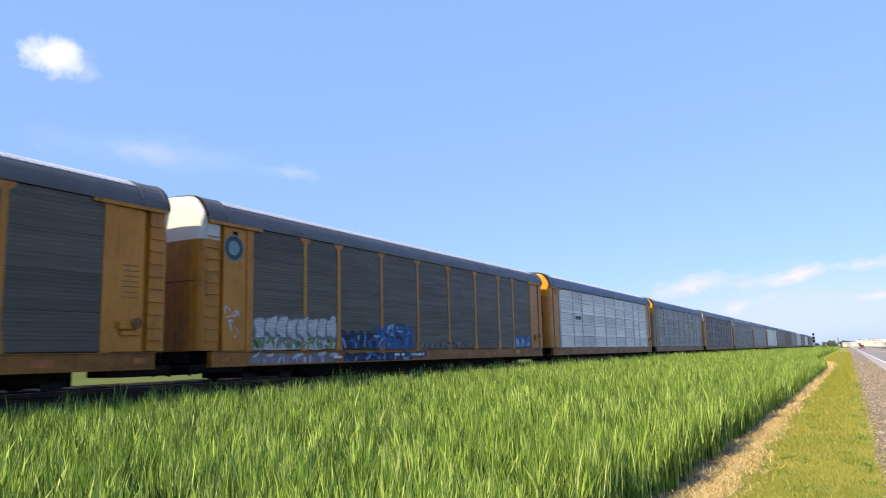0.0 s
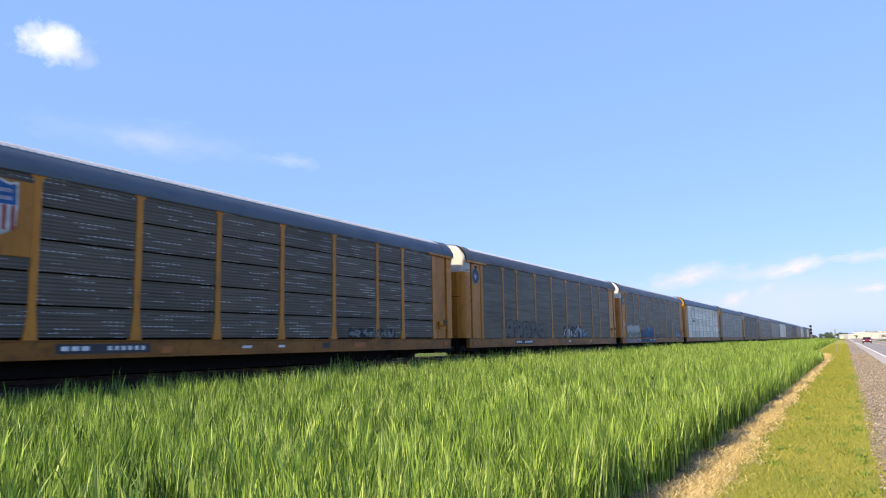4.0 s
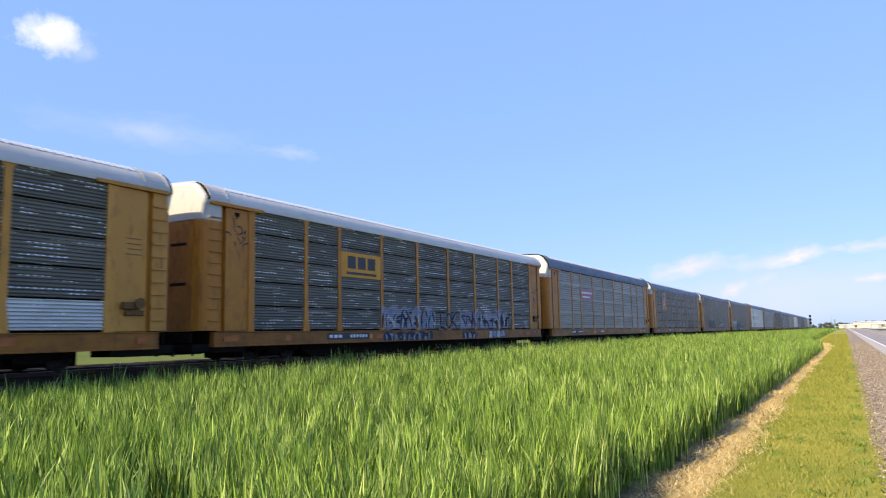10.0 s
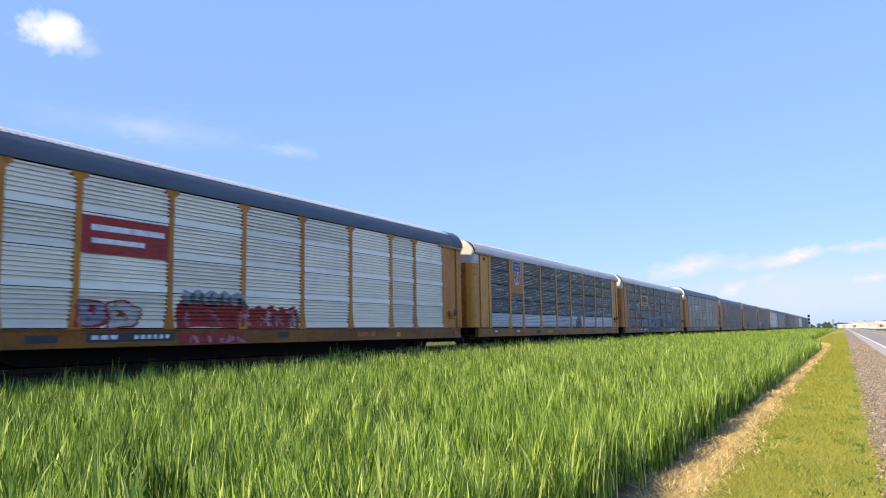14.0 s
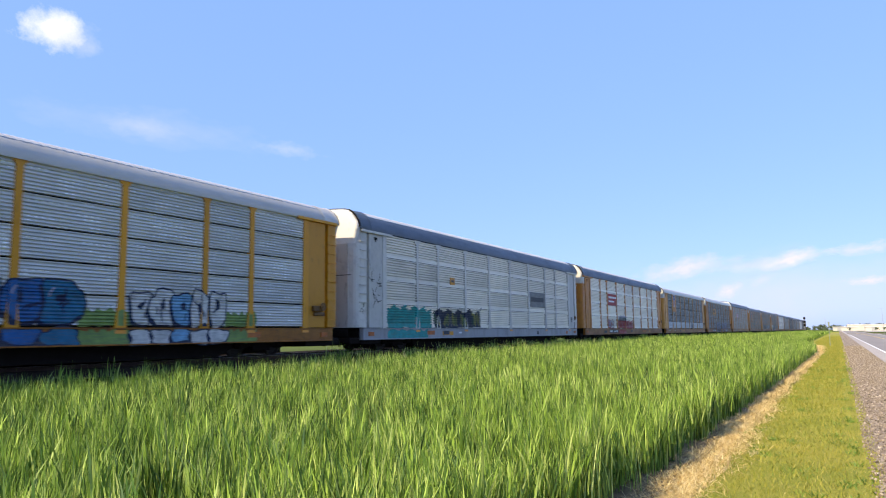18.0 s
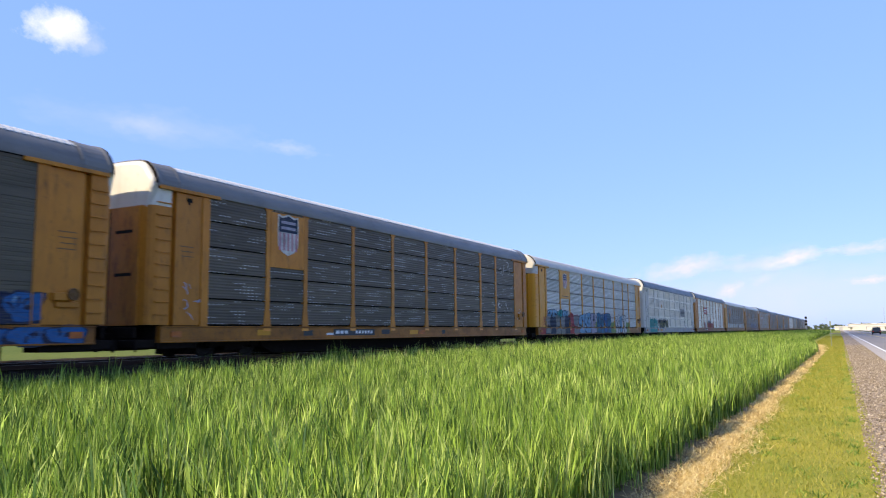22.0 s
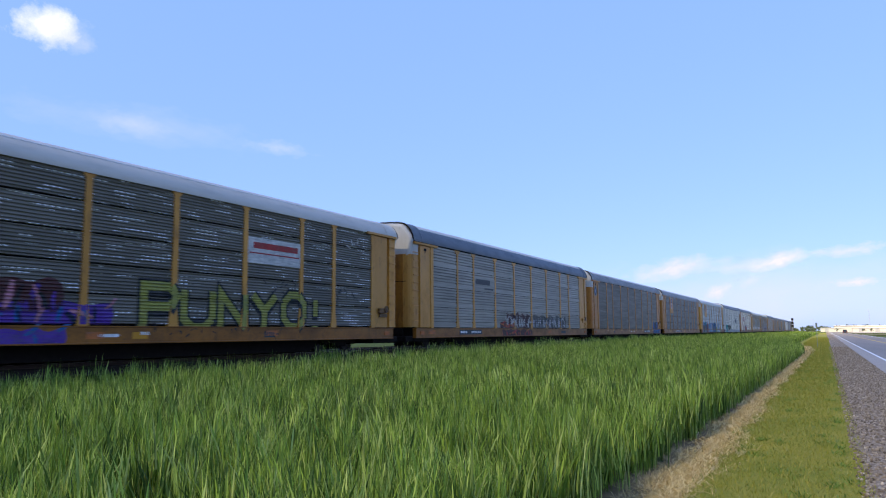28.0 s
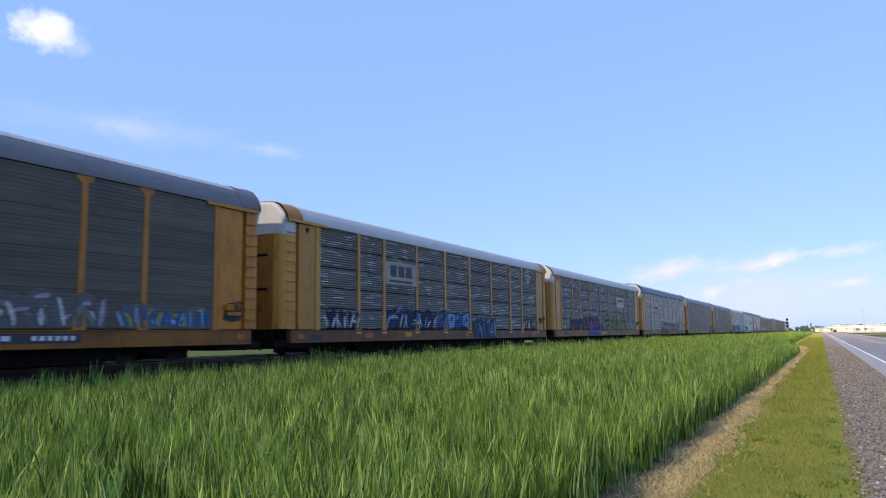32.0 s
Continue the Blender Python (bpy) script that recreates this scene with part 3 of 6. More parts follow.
def stroke_mesh(pts, thick, mat, x, car=None):
    """One sprayed stroke as a joined ribbon with round ends, a thin coat of paint."""
    closed = pts[0] == pts[-1]
    if closed:
        pts = pts[:-1]
    n = len(pts)
    left, right = [], []
    for i in range(n):
        a = pts[i - 1] if i or closed else None
        c = pts[(i + 1) % n] if i < n - 1 or closed else None
        ds = []
        for p, q in ((a, pts[i]), (pts[i], c)):
            if p and q:
                ln = math.hypot(q[0] - p[0], q[1] - p[1]) or 1
                ds.append(((q[0] - p[0]) / ln, (q[1] - p[1]) / ln))
        tx, tz = sum(d[0] for d in ds), sum(d[1] for d in ds)
        ln = math.hypot(tx, tz) or 1
        tx, tz = tx / ln, tz / ln
        k = thick / max(0.45, abs(tx * ds[0][0] + tz * ds[0][1]))
        left.append((pts[i][0] - tz * k, pts[i][1] + tx * k))
        right.append((pts[i][0] + tz * k, pts[i][1] - tx * k))
    if car:
        return flat_shape(left + right[::-1], x, mat, car)
    vs, fs = [(x, *p) for p in left + right], []
    for i in range(n if closed else n - 1):
        j = (i + 1) % n
        fs.append((n + i, n + j, j, i))
    if not closed:
        for i, j in ((0, 1), (n - 1, n - 2)):
            an = math.atan2(pts[i][1] - pts[j][1], pts[i][0] - pts[j][0])
            arc = [(x, pts[i][0] + thick * math.cos(an + w), pts[i][1] + thick * math.sin(an + w)) for w in (-1.05, -0.52, 0, 0.52, 1.05)]
            o = len(vs)
            vs += arc
            fs.append((n + i, *range(o, o + 5), i) if i else (i, *range(o, o + 5), n + i))
    return mesh("graffiti", vs, fs, mat)


def word_strokes(word, y0, z0, width, height, seed):
    """The strokes of a word on the car's side, each as points along it, leaning a little at random."""
    rnd = random.Random(seed)
    cell = width / len(word)
    out = []
    for k, ch in enumerate(word):
        ty, tz, ex = rnd.uniform(-0.05, 0.05), rnd.uniform(-0.06, 0.06), 1 + rnd.uniform(-0.06, 0.1)
        for line in STROKES.get(ch, STROKES["E"]):
            out.append([(y0 + cell * (k + 0.14 + ty) + px / 2 * cell * 0.74 * ex, z0 + height * (pz / 3 * ex + tz)) for px, pz in line])
    return out


def blob_mesh(y0, z0, width, height, mat, x, seed, car=None):
    """A sprayed backing patch with a lumpy upper edge."""
    rnd = random.Random(seed)
    n = 22
    out = [(y0 + width * i / n, z0 + height * (0.86 + 0.1 * math.sin(i * 1.3 + seed) + rnd.uniform(-0.06, 0.06))) for i in range(n + 1)]
    low = [(y0 + width * (1 - i / 8), z0 + rnd.uniform(-0.03, 0.03)) for i in range(9)]
    pts = [(y0 - 0.06, z0 + height * 0.4)] + out + [(y0 + width + 0.06, z0 + height * 0.4)] + low
    return flat_shape(pts, x, mat, car)


def shield_board(car, y, z, w, h, board_mat, x=1.606, only_shield=False, share=0.66, faded=False):
    """A board with a heraldic badge: blue head over red and white stripes."""
    bd = piece("badge_board", boxes("badge_board", board_mat, (x - 0.03, x, y - w / 2, y + w / 2, z - h / 2, z + h / 2), bevel=0.006), car, label="painted board carrying a striped shield badge")
    sw, sh = min(w * share, h * 0.56), min(w * share, h * 0.56) * 1.3
    zc = z + (h * 0.12 if not only_shield else 0)
    prism_out = [(-0.5, 0.5), (-0.3, 0.46), (0, 0.53), (0.3, 0.46), (0.5, 0.5), (0.52, 0.1), (0.48, -0.3), (0.28, -0.45), (0, -0.53), (-0.28, -0.45), (-0.48, -0.3), (-0.52, 0.1)]
    piece("badge", prism("badge", [(y + a * sw, zc + b * sh) for a, b in prism_out], "x", x, x + 0.004, COLOURS["white"]), bd)
    head = [(-0.45, 0.45), (-0.29, 0.41), (0, 0.48), (0.29, 0.41), (0.45, 0.45), (0.47, 0.06), (-0.47, 0.06)]
    piece("badge_head", prism("badge_head", [(y + a * sw, zc + b * sh) for a, b in head], "x", x, x + 0.007, COLOURS["navy"] if faded else COLOURS["blue"]), bd)
    for zz in (0.17, 0.31):
        piece("badge_bar", boxes("badge_bar", COLOURS["lilac"], (x, x + 0.009, y - 0.36 * sw, y + 0.36 * sw, zc + (zz - 0.035) * sh, zc + (zz + 0.035) * sh)), bd)
    for i in range(5):
        a = y + (-0.4 + 0.2 * i) * sw
        piece("badge_stripe", boxes("badge_stripe", COLOURS["pink"] if faded else COLOURS["red"], (x, x + 0.007, a - 0.045 * sw, a + 0.045 * sw, zc - 0.4 * sh, zc + 0.05 * sh)), bd)


def bar_board(car, y, z, w, h, board_mat, bars, bar_mat, x=1.599, label="painted sign board with dark bars of lettering"):
    """A lettering board: bars are (offset along, offset up, width, height) as shares of the board."""
    bd = piece("sign_board", boxes("sign_board", board_mat, (x - 0.03, x, y - w / 2, y + w / 2, z - h / 2, z + h / 2), bevel=0.006), car, label=label)
    for a, b, c, e in bars:
        piece("lettering_bar", boxes("lettering_bar", bar_mat, (x, x + 0.005, y + (a - c / 2) * w, y + (a + c / 2) * w, z + (b - e / 2) * h, z + (b + e / 2) * h)), bd)


def ring_mesh(r0, r1, mat, x):
    n = 28
    vs = [(x, r * math.cos(2 * math.pi * i / n), r * math.sin(2 * math.pi * i / n)) for r in (r0, r1) for i in range(n)]
    return mesh("badge_ring", vs, [(i, (i + 1) % n, n + (i + 1) % n, n + i) for i in range(n)], mat)


def auto_rack(panel, roof, rows=4, style="wide", paint=None, near=True, row_mats=None, sill=None, top=None, posts=None, hood=None):
    """A covered two- or three-deck vehicle carrier with all its parts; rails at its z = 0, front at +y."""
    paint, sill, top = paint or YELLOW, sill or SILL, top or WHITE
    car = new("auto_rack_car")
    makes[car.name] = (rows, style)
    pm, rm = PANELS[panel], ROOFS[roof]
    lift = {"fine": -0.05, "flat": -0.05, "wide": 0.03}.get(style, 0.0)          # roofs by make, moved and stretched to fit the camera's view
    tall = {"fine": 0.86, "wide": 1.1, "deep": 1.05}.get(style, 1.0)

    def capped(ob, turn=0.0, low=0.0):
        """Set a roof part at the height fitted for its make, over the eaves."""
        ob.location.z, ob.scale.z, ob.rotation_euler.z = low + 4.84 * (1 - tall), tall, turn
    capped(piece("roof", kept("roof", roof_mesh), car, mat=rm), 0.0, lift)
    capped(piece("roof_crown", kept("crown", crown_mesh), car, mat=None if near else rm, label="pale corrugated top sheets"), 0.0, lift)
    for s in (1, -1):
        capped(piece("hood_rim", kept(("rim", s), lambda: rim_mesh(s < 0)), car, label="black rubber rim of the roof end"), 0 if s > 0 else math.pi, lift)
        capped(piece("roof_hood", kept("hood", hood_mesh), car, mat=hood or rm), 0 if s > 0 else math.pi, lift)
    piece("deck", kept("deck", lambda: boxes("deck", BLACK, (-1.42, 1.42, -13.3, 13.3, 0.52, 0.92), bevel=0.02)), car)
    piece("underframe", kept("underframe", lambda: prism("underframe", [(-8.75, 0.3), (-8.2, 0.06), (8.2, 0.06), (8.75, 0.3), (8.75, 0.52), (-8.75, 0.52)], "x", -1.1, 1.1, BLACK)), car)
    piece("centre_sill", kept("centre_sill", lambda: boxes("centre_sill", BLACK, (-0.35, 0.35, -13.9, 13.9, 0.54, 0.75), bevel=0.02)), car)
    # solid box added so that gaps between the screens look unlit inside
    piece("inner_shell", kept("shell", lambda: boxes("inner_shell", SHADE, (-1.4, 1.4, -13.0, 13.0, 0.93, 5.2))), car, label="near-black box standing in for the shaded inside behind the side screens")
    for s in (1, -1):
        ob = piece("side_sill", kept("sill", lambda: prism("side_sill", [(1.42, SILL_BOT), (1.63, SILL_BOT), (1.63, SILL_BOT + 0.03), (1.6, SILL_BOT + 0.04), (1.6, SILL_TOP - 0.04), (1.63, SILL_TOP - 0.03), (1.63, SILL_TOP), (1.42, SILL_TOP)], "y", -13.3, 13.3, SILL)), car, mat=sill)
        ob.rotation_euler = (0, 0, 0 if s > 0 else math.pi)
    for s in (1, -1):
        rot = 0 if s > 0 else math.pi
        for k, y in enumerate(POSTS):
            make = "strip" if k in (0, len(POSTS) - 1) else "straight" if style in ("fine", "flat") else "flared"
            ob = piece("post", kept(("post", make), lambda: post_mesh(make)), car, (1.6 * s, y, 0), mat=posts or paint)
            ob.rotation_euler = (0, 0, rot)
        for i, w in enumerate(BAYS):
            yc = (POSTS[i] + POSTS[i + 1]) / 2
            if near and s > 0:
                for r in range(rows):
                    me, h = kept(("panel", w, rows, style), lambda: panel_mesh(w, rows, style))
                    piece("side_panel", me, car, (PANEL_X, yc, SILL_TOP + 0.02 + r * h), mat=(row_mats or {}).get(r, pm))
            else:
                me, h = kept(("far", w, rows, style), lambda: tall_panel(w, rows, style))
                ob = piece("side_panel", me, car, (PANEL_X * s, yc, SILL_TOP + 0.02), mat=pm)
                ob.rotation_euler = (0, 0, rot)
        for e in (1, -1):
            yp = (POSTS[-1] + 13.0) / 2
            for nm, x0, x1, y0, y1, z0, z1 in (("end_plate", 1.45, 1.57, POSTS[-1] + 0.08, 12.86, 0.95, EAVE - 0.13), ("eave_board", 1.5, 1.66, POSTS[-1] - 0.5, 13.5, EAVE - 0.12, EAVE - 0.02),
                                               ("corner_recess", 1.36, 1.445, 12.8, 13.12, 0.95, EAVE - 0.13)):
                piece(nm, kept((nm, s, e), lambda: boxes(nm, YELLOW, (min(x0 * s, x1 * s), max(x0 * s, x1 * s), min(y0 * e, y1 * e), max(y0 * e, y1 * e), z0, z1), bevel=0.006)), car, mat=paint)
            ob = piece("corner_panel", kept("corner", corner_mesh), car, mat=paint)
            ob.scale = (s, e, 1)
            ob = piece("corner_cap", kept("cap", cap_mesh), car, mat=top if e < 0 else paint)
            ob.scale = (s, e, 1)
            if near and s > 0:
                for k in range(10):
                    piece("ladder_rung", kept("rung", lambda: boxes("ladder_rung", YELLOW, (-0.01, 0.05, -0.24, 0.24, -0.014, 0.014))), car, (1.562, 13.28 * e, 1.25 + 0.345 * k), mat=paint)
    for e in (1, -1):
        for tp in (False, True):
            ob = piece("door_top" if tp else "end_door", kept(("door", tp), lambda: door_mesh(tp)), car, (0, 13.72 * e if not tp else 13.54 * e, min(lift, 0.0) if tp else 0.0), mat=top if tp else DOOR if paint in (YELLOW, TAN) else paint)
            ob.rotation_euler = (0, 0, 0 if e > 0 else math.pi)
            if tp:
                capped(ob, ob.rotation_euler.z, min(lift, 0.0))
        if near:
            piece("door_seam", kept(("seam", e), lambda: boxes("door_seam", SHADE, (-0.02, 0.02, min(13.79 * e, 13.803 * e), max(13.79 * e, 13.803 * e), 1.0, 4.22))), car)
            piece("hood_slot", kept(("slot", e), lambda: boxes("hood_slot", SHADE, (0.55, 1.25, min(13.61 * e, 13.626 * e), max(13.61 * e, 13.626 * e), 4.36, 4.45))), car, label="dark slot under the roof end")
            if style not in ("fine", "flat"):
                piece("door_seam", kept(("level_seam", e), lambda: boxes("door_seam", SHADE, (-1.2, 1.35, min(13.79 * e, 13.803 * e), max(13.79 * e, 13.803 * e), 3.0, 3.025))), car)
            for z in (2.35, 3.55) if style in ("fine", "flat") else ():
                piece("door_vent", kept(("vent", e), lambda: boxes("door_vent", SHADE, (0.25, 0.95, min(13.79 * e, 13.805 * e), max(13.79 * e, 13.805 * e), -0.045, 0.045))), car, (0, 0, z), label="dark slot in the end door")
        piece("coupler", kept(("coupler", e), lambda: boxes("coupler", BLACK, (-0.09, 0.09, min(13.8 * e, 14.32 * e), max(13.8 * e, 14.32 * e), 0.68, 0.95), (-0.16, 0.16, min(14.1 * e, 14.3 * e), max(14.1 * e, 14.3 * e), 0.7, 0.98), (-1.1, 1.2, min(13.75 * e, 13.85 * e), max(13.75 * e, 13.85 * e), 0.6, 0.9), bevel=0.02)), car)
        piece("draft_gear", kept(("draft", e), lambda: boxes("draft_gear", BLACK, (-0.7, 0.7, min(12.9 * e, 14.2 * e), max(12.9 * e, 14.2 * e), 0.27, 0.56), (0.7, 1.42, min(13.2 * e, 13.95 * e), max(13.2 * e, 13.95 * e), 0.33, 0.56), (0.9, 1.5, min(11.9 * e, 13.3 * e), max(11.9 * e, 13.3 * e), 0.30, 0.5), bevel=0.02)), car)
        if near:
            piece("air_hose", kept(("hose", e), lambda: hose_mesh(e)), car)
            piece("uncoupling_lever", kept(("lever", e), lambda: boxes("uncoupling_lever", BLACK, *[(0.62, 0.66, min((13.7 + 0.1 * i) * e, (13.8 + 0.1 * i) * e), max((13.7 + 0.1 * i) * e, (13.8 + 0.1 * i) * e), 0.40 - 0.05 * i, 0.445 - 0.05 * i) for i in range(4)],
                                                                      (0.2, 1.45, min(13.93 * e, 13.97 * e), max(13.93 * e, 13.97 * e), 0.40, 0.44), (1.40, 1.45, min(13.93 * e, 13.97 * e), max(13.93 * e, 13.97 * e), 0.24, 0.44))), car)
            piece("marker_light", kept(("marker", e), lambda: boxes("reflector", COLOURS["orange"], (1.6, 1.635, min(12.6 * e, 12.95 * e), max(12.6 * e, 12.95 * e), 0.62, 0.78))), car, label="orange reflector patch")
    if near:
        box_ = piece("brake_box", kept("brake_box", lambda: boxes("brake_box", BRAKE, (1.572, 1.70, 12.1, 12.62, 1.52, 1.72), (1.572, 1.64, 12.2, 12.8, 1.36, 1.50), bevel=0.02)), car, label="grimy hand-brake housing", mat=paint if style != "fine" else None)
        piece("brake_wheel", kept("brake_wheel", lambda: wheel_mesh("brake_wheel", BRAKE, 0.15, 0.05, seg=16)), box_, (1.73, 12.58, 1.68))
        piece("latch", kept("latch", lambda: boxes("latch", SHADE, (1.565, 1.578, -12.5, -12.28, 4.5, 4.62), (1.565, 1.578, -12.44, -12.36, 4.42, 4.5))), car, label="dark latch opening")
    sets = []
    for y in (-10.05, 10.05):
        sets += truck(car, y)
    return car, sets


def tall_panel(w, rows, style):
    me, h = kept(("panel", w, rows, style), lambda: panel_mesh(w, rows, style))
    vs, fs = [], []
    for r in range(rows):
        o = len(vs)
        vs += [(v.co.x, v.co.y, v.co.z + r * h) for v in me.vertices]
        fs += [tuple(o + i for i in p.vertices) for p in me.polygons]
        if r:
            fs.append((o - 2, o - 1, o + 1, o))
    return mesh("side_panel", vs, fs, WHITE), h


def hose_mesh(e):
    cu = []
    for i in range(13):
        u = i / 12
        cu.append(Vector((0.5, (13.75 + 0.62 * u) * e, 0.68 - 0.38 * math.sin(math.pi * u))))
    vs, fs = [], []
    for c in cu:
        for k in range(6):
            a = k * math.pi / 3
            vs.append((c.x + 0.03 * math.cos(a), c.y, c.z + 0.03 * math.sin(a)))
    for i in range(12):
        for k in range(6):
            fs.append((i * 6 + k, i * 6 + (k + 1) % 6, i * 6 + 6 + (k + 1) % 6, i * 6 + 6 + k))
    return mesh("air_hose", vs, fs, BLACK)


def outline_blob(rnd, cy, cz, w, h, n=20):
    k1, k2, p1, p2 = rnd.uniform(0.08, 0.17), rnd.uniform(0.05, 0.12), rnd.uniform(0, 6), rnd.uniform(0, 6)
    out = []
    for i in range(n):
        a = 2 * math.pi * i / n
        q = 1 + k1 * math.sin(3 * a + p1) + k2 * math.sin(5 * a + p2)
        c, s = math.cos(a), math.sin(a)
        out.append((cy + w / 2 * q * math.copysign(abs(c) ** 0.6, c), cz + h / 2 * q * math.copysign(abs(s) ** 0.6, s)))
    return out


def stroke_shape(rnd, y, z, length, angle, bend, thick, n=7):
    """A curved brush stroke, thicker in its middle."""
    a, left, right = angle, [], []
    for i in range(n):
        u = i / (n - 1)
        t = thick * (0.55 + 0.45 * math.sin(math.pi * u))
        left.append((y - math.sin(a) * t, z + math.cos(a) * t))
        right.append((y + math.sin(a) * t, z - math.cos(a) * t))
        y, z, a = y + math.cos(a) * length / n, z + math.sin(a) * length / n, a + bend / n
    return left + right[::-1]


makes = {}      # rows and rib style of each car


def flat_shape(pts, x, mat, car=None):
    """A thin coat of paint in the outline pts; on a car's screens it follows their ribs."""
    if car is None:
        return mesh("graffiti", [(x, a, c) for a, c in pts], [tuple(range(len(pts)))], mat)

    def breaks():
        prof, h = panel_profile(*makes[car.name])
        return [(q, SILL_TOP + 0.02 + r * h + z) for r in range(makes[car.name][0]) for q, z in prof]
    prof = kept(("ribs", makes[car.name]), breaks)
    zs, xs = [-1.0] + [z for q, z in prof] + [9.0], [0.0] + [q for q, z in prof] + [0.0]
    cuts = [-20.0] + [yp + d for yp in POSTS for d in (-0.115, -0.094, 0.094, 0.115)] + [20.0]
    seen, vs, fs = {}, [], []

    def clip(part, axis, lo, hi):
        for lim, sign in ((lo, 1), (hi, -1)):
            out = []
            for p, q in zip(part, part[1:] + part[:1]):
                u, v = (p[axis] - lim) * sign, (q[axis] - lim) * sign
                if u >= 0:
                    out.append(p)
                if (u > 0 > v) or (u < 0 < v):
                    k = u / (u - v)
                    out.append((p[0] + (q[0] - p[0]) * k, lim) if axis else (lim, p[1] + (q[1] - p[1]) * k))
            part = out
            if len(part) < 3:
                return []
        return part

    def put(a, c):
        key = (round(a, 4), round(c, 4))
        if key not in seen:
            seen[key] = len(vs)
            on_post = min(abs(a - yp) for yp in POSTS) < 0.096
            vs.append((x + (1.601 - PANEL_X if on_post else float(np.interp(c, zs, xs))), a, c))
        return seen[key]
    for tri in tessellate_polygon([[Vector((a, c, 0)) for a, c in pts]]):
        tri = [pts[i] for i in tri]
        for g, (y0, y1) in enumerate(zip(cuts, cuts[1:])):
            if y1 <= min(a for a, c in tri) or y0 >= max(a for a, c in tri):
                continue
            col = clip(tri, 0, y0, y1)
            if not col:
                continue
            lo, hi = min(c for a, c in col), max(c for a, c in col)
            bands = [(-1.0, 9.0)] if g % 4 == 2 else [(u, v) for u, v in zip(zs, zs[1:]) if v > lo and u < hi]
            for z0, z1 in bands:
                ids = []
                for a, c in clip(col, 1, z0, z1):
                    i = put(a, c)
                    if i not in ids:
                        ids.append(i)
                if len(ids) > 2:
                    fs.append(tuple(ids))
    return mesh("graffiti", vs, fs, mat)


def grow(pts, d):
    cy, cz = sum(p[0] for p in pts) / len(pts), sum(p[1] for p in pts) / len(pts)
    return [(a + (a - cy) / (math.hypot(a - cy, c - cz) or 1) * d, c + (c - cz) / (math.hypot(a - cy, c - cz) or 1) * d) for a, c in pts]


def daub(car, y0, y1, z0, z1, fill, edge, k, seed, style="bubble", glint="white", deep=False, core=True):
    """A sprayed piece: overlapping rounded shapes, or a tangle of strokes on a dark ground, each a coat of paint."""
    rnd = random.Random(seed)
    x = 1.603 if deep else PANEL_X + 0.002
    fills = (fill,) if isinstance(fill, str) else fill
    cell, h = (y1 - y0) / k, z1 - z0
    on = None if deep or abs((y0 + y1) / 2) > 11.9 else car
    if style == "shard":
        rim = piece("graffiti", blob_mesh(y0, z0, y1 - y0, h * 0.95, COLOURS[edge], x, seed, on), car, label=edge + " sprayed ground of a tangled piece")
        for i in range(k * 4):
            y = y0 + (y1 - y0) * (i + rnd.random()) / (k * 4)
            up = rnd.random() < 0.7
            ang = rnd.uniform(1.1, 2.0) if up else rnd.uniform(-0.5, 0.5)
            ln = h * rnd.uniform(0.55, 0.9) if up else cell * rnd.uniform(0.5, 1.0)
            z = z0 + (0.06 * h if up else rnd.uniform(0.2, 0.75) * h)
            pts = stroke_shape(rnd, min(y, y1 - 0.2), z, ln, ang, rnd.uniform(-1.6, 1.6), rnd.uniform(0.035, 0.085))
            pts = [(a, min(max(c, z0), z1 + 0.05)) for a, c in pts]
            piece("graffiti_fill", flat_shape(pts, x + 0.003 + i * 0.0004, COLOURS[fills[i % len(fills)]], on), rim)
        return
    if deep and z1 > 1.2:                     # over the sill and up the screens behind it
        daub(car, y0, y1, LOW, z1, fill, edge, k, seed, style, glint, False, core)
        daub(car, y0, y1, 0.5, 0.9, fill, edge, k, seed + 500, style, None, True, False)
        return
    for i in range(k):
        cy, cz = y0 + cell * (i + 0.5), (z0 + z1) / 2 + rnd.uniform(-0.04, 0.04)
        w, hh = cell * rnd.uniform(0.92, 1.12), h * rnd.uniform(0.8, 1.0)
        pts = outline_blob(rnd, cy, cz, w, hh)
        lift = x + i * 0.0022
        low = [(a - 0.05, max(c - 0.09, z0 if deep else LOW)) for a, c in grow(pts, 0.05)]
        rim = piece("graffiti", flat_shape(low, lift, COLOURS[edge], on), car, label=edge + " shadow of a spray-painted shape")
        piece("graffiti_rim", flat_shape(grow(pts, 0.05), lift + 0.0005, COLOURS[edge], on), rim)
        f = fills[i % len(fills)]
        piece("graffiti_fill", flat_shape(pts, lift + 0.001, COLOURS[f], on), rim, label=f + " spray-painted fill")
        if core:
            hole = outline_blob(rnd, cy + rnd.uniform(-0.1, 0.1) * w, cz + rnd.uniform(-0.05, 0.2) * hh, w * rnd.uniform(0.14, 0.3), hh * rnd.uniform(0.16, 0.34), 10)
            piece("graffiti_mark", flat_shape(hole, lift + 0.0014, COLOURS[edge], on), rim)
            for q in range(3):
                st = stroke_shape(rnd, cy + rnd.uniform(-0.35, 0.2) * w, cz + rnd.uniform(-0.4, 0.1) * hh, min(w, hh) * rnd.uniform(0.3, 0.6), rnd.uniform(0.4, 2.4), rnd.uniform(-2, 2), 0.028)
                piece("graffiti_mark", flat_shape(st, lift + 0.0016 + 0.0001 * q, COLOURS[edge], on), rim)
        if glint:
            st = stroke_shape(rnd, cy - 0.32 * w, cz + 0.12 * hh, 0.3 * hh, 1.3, -0.8, 0.03)
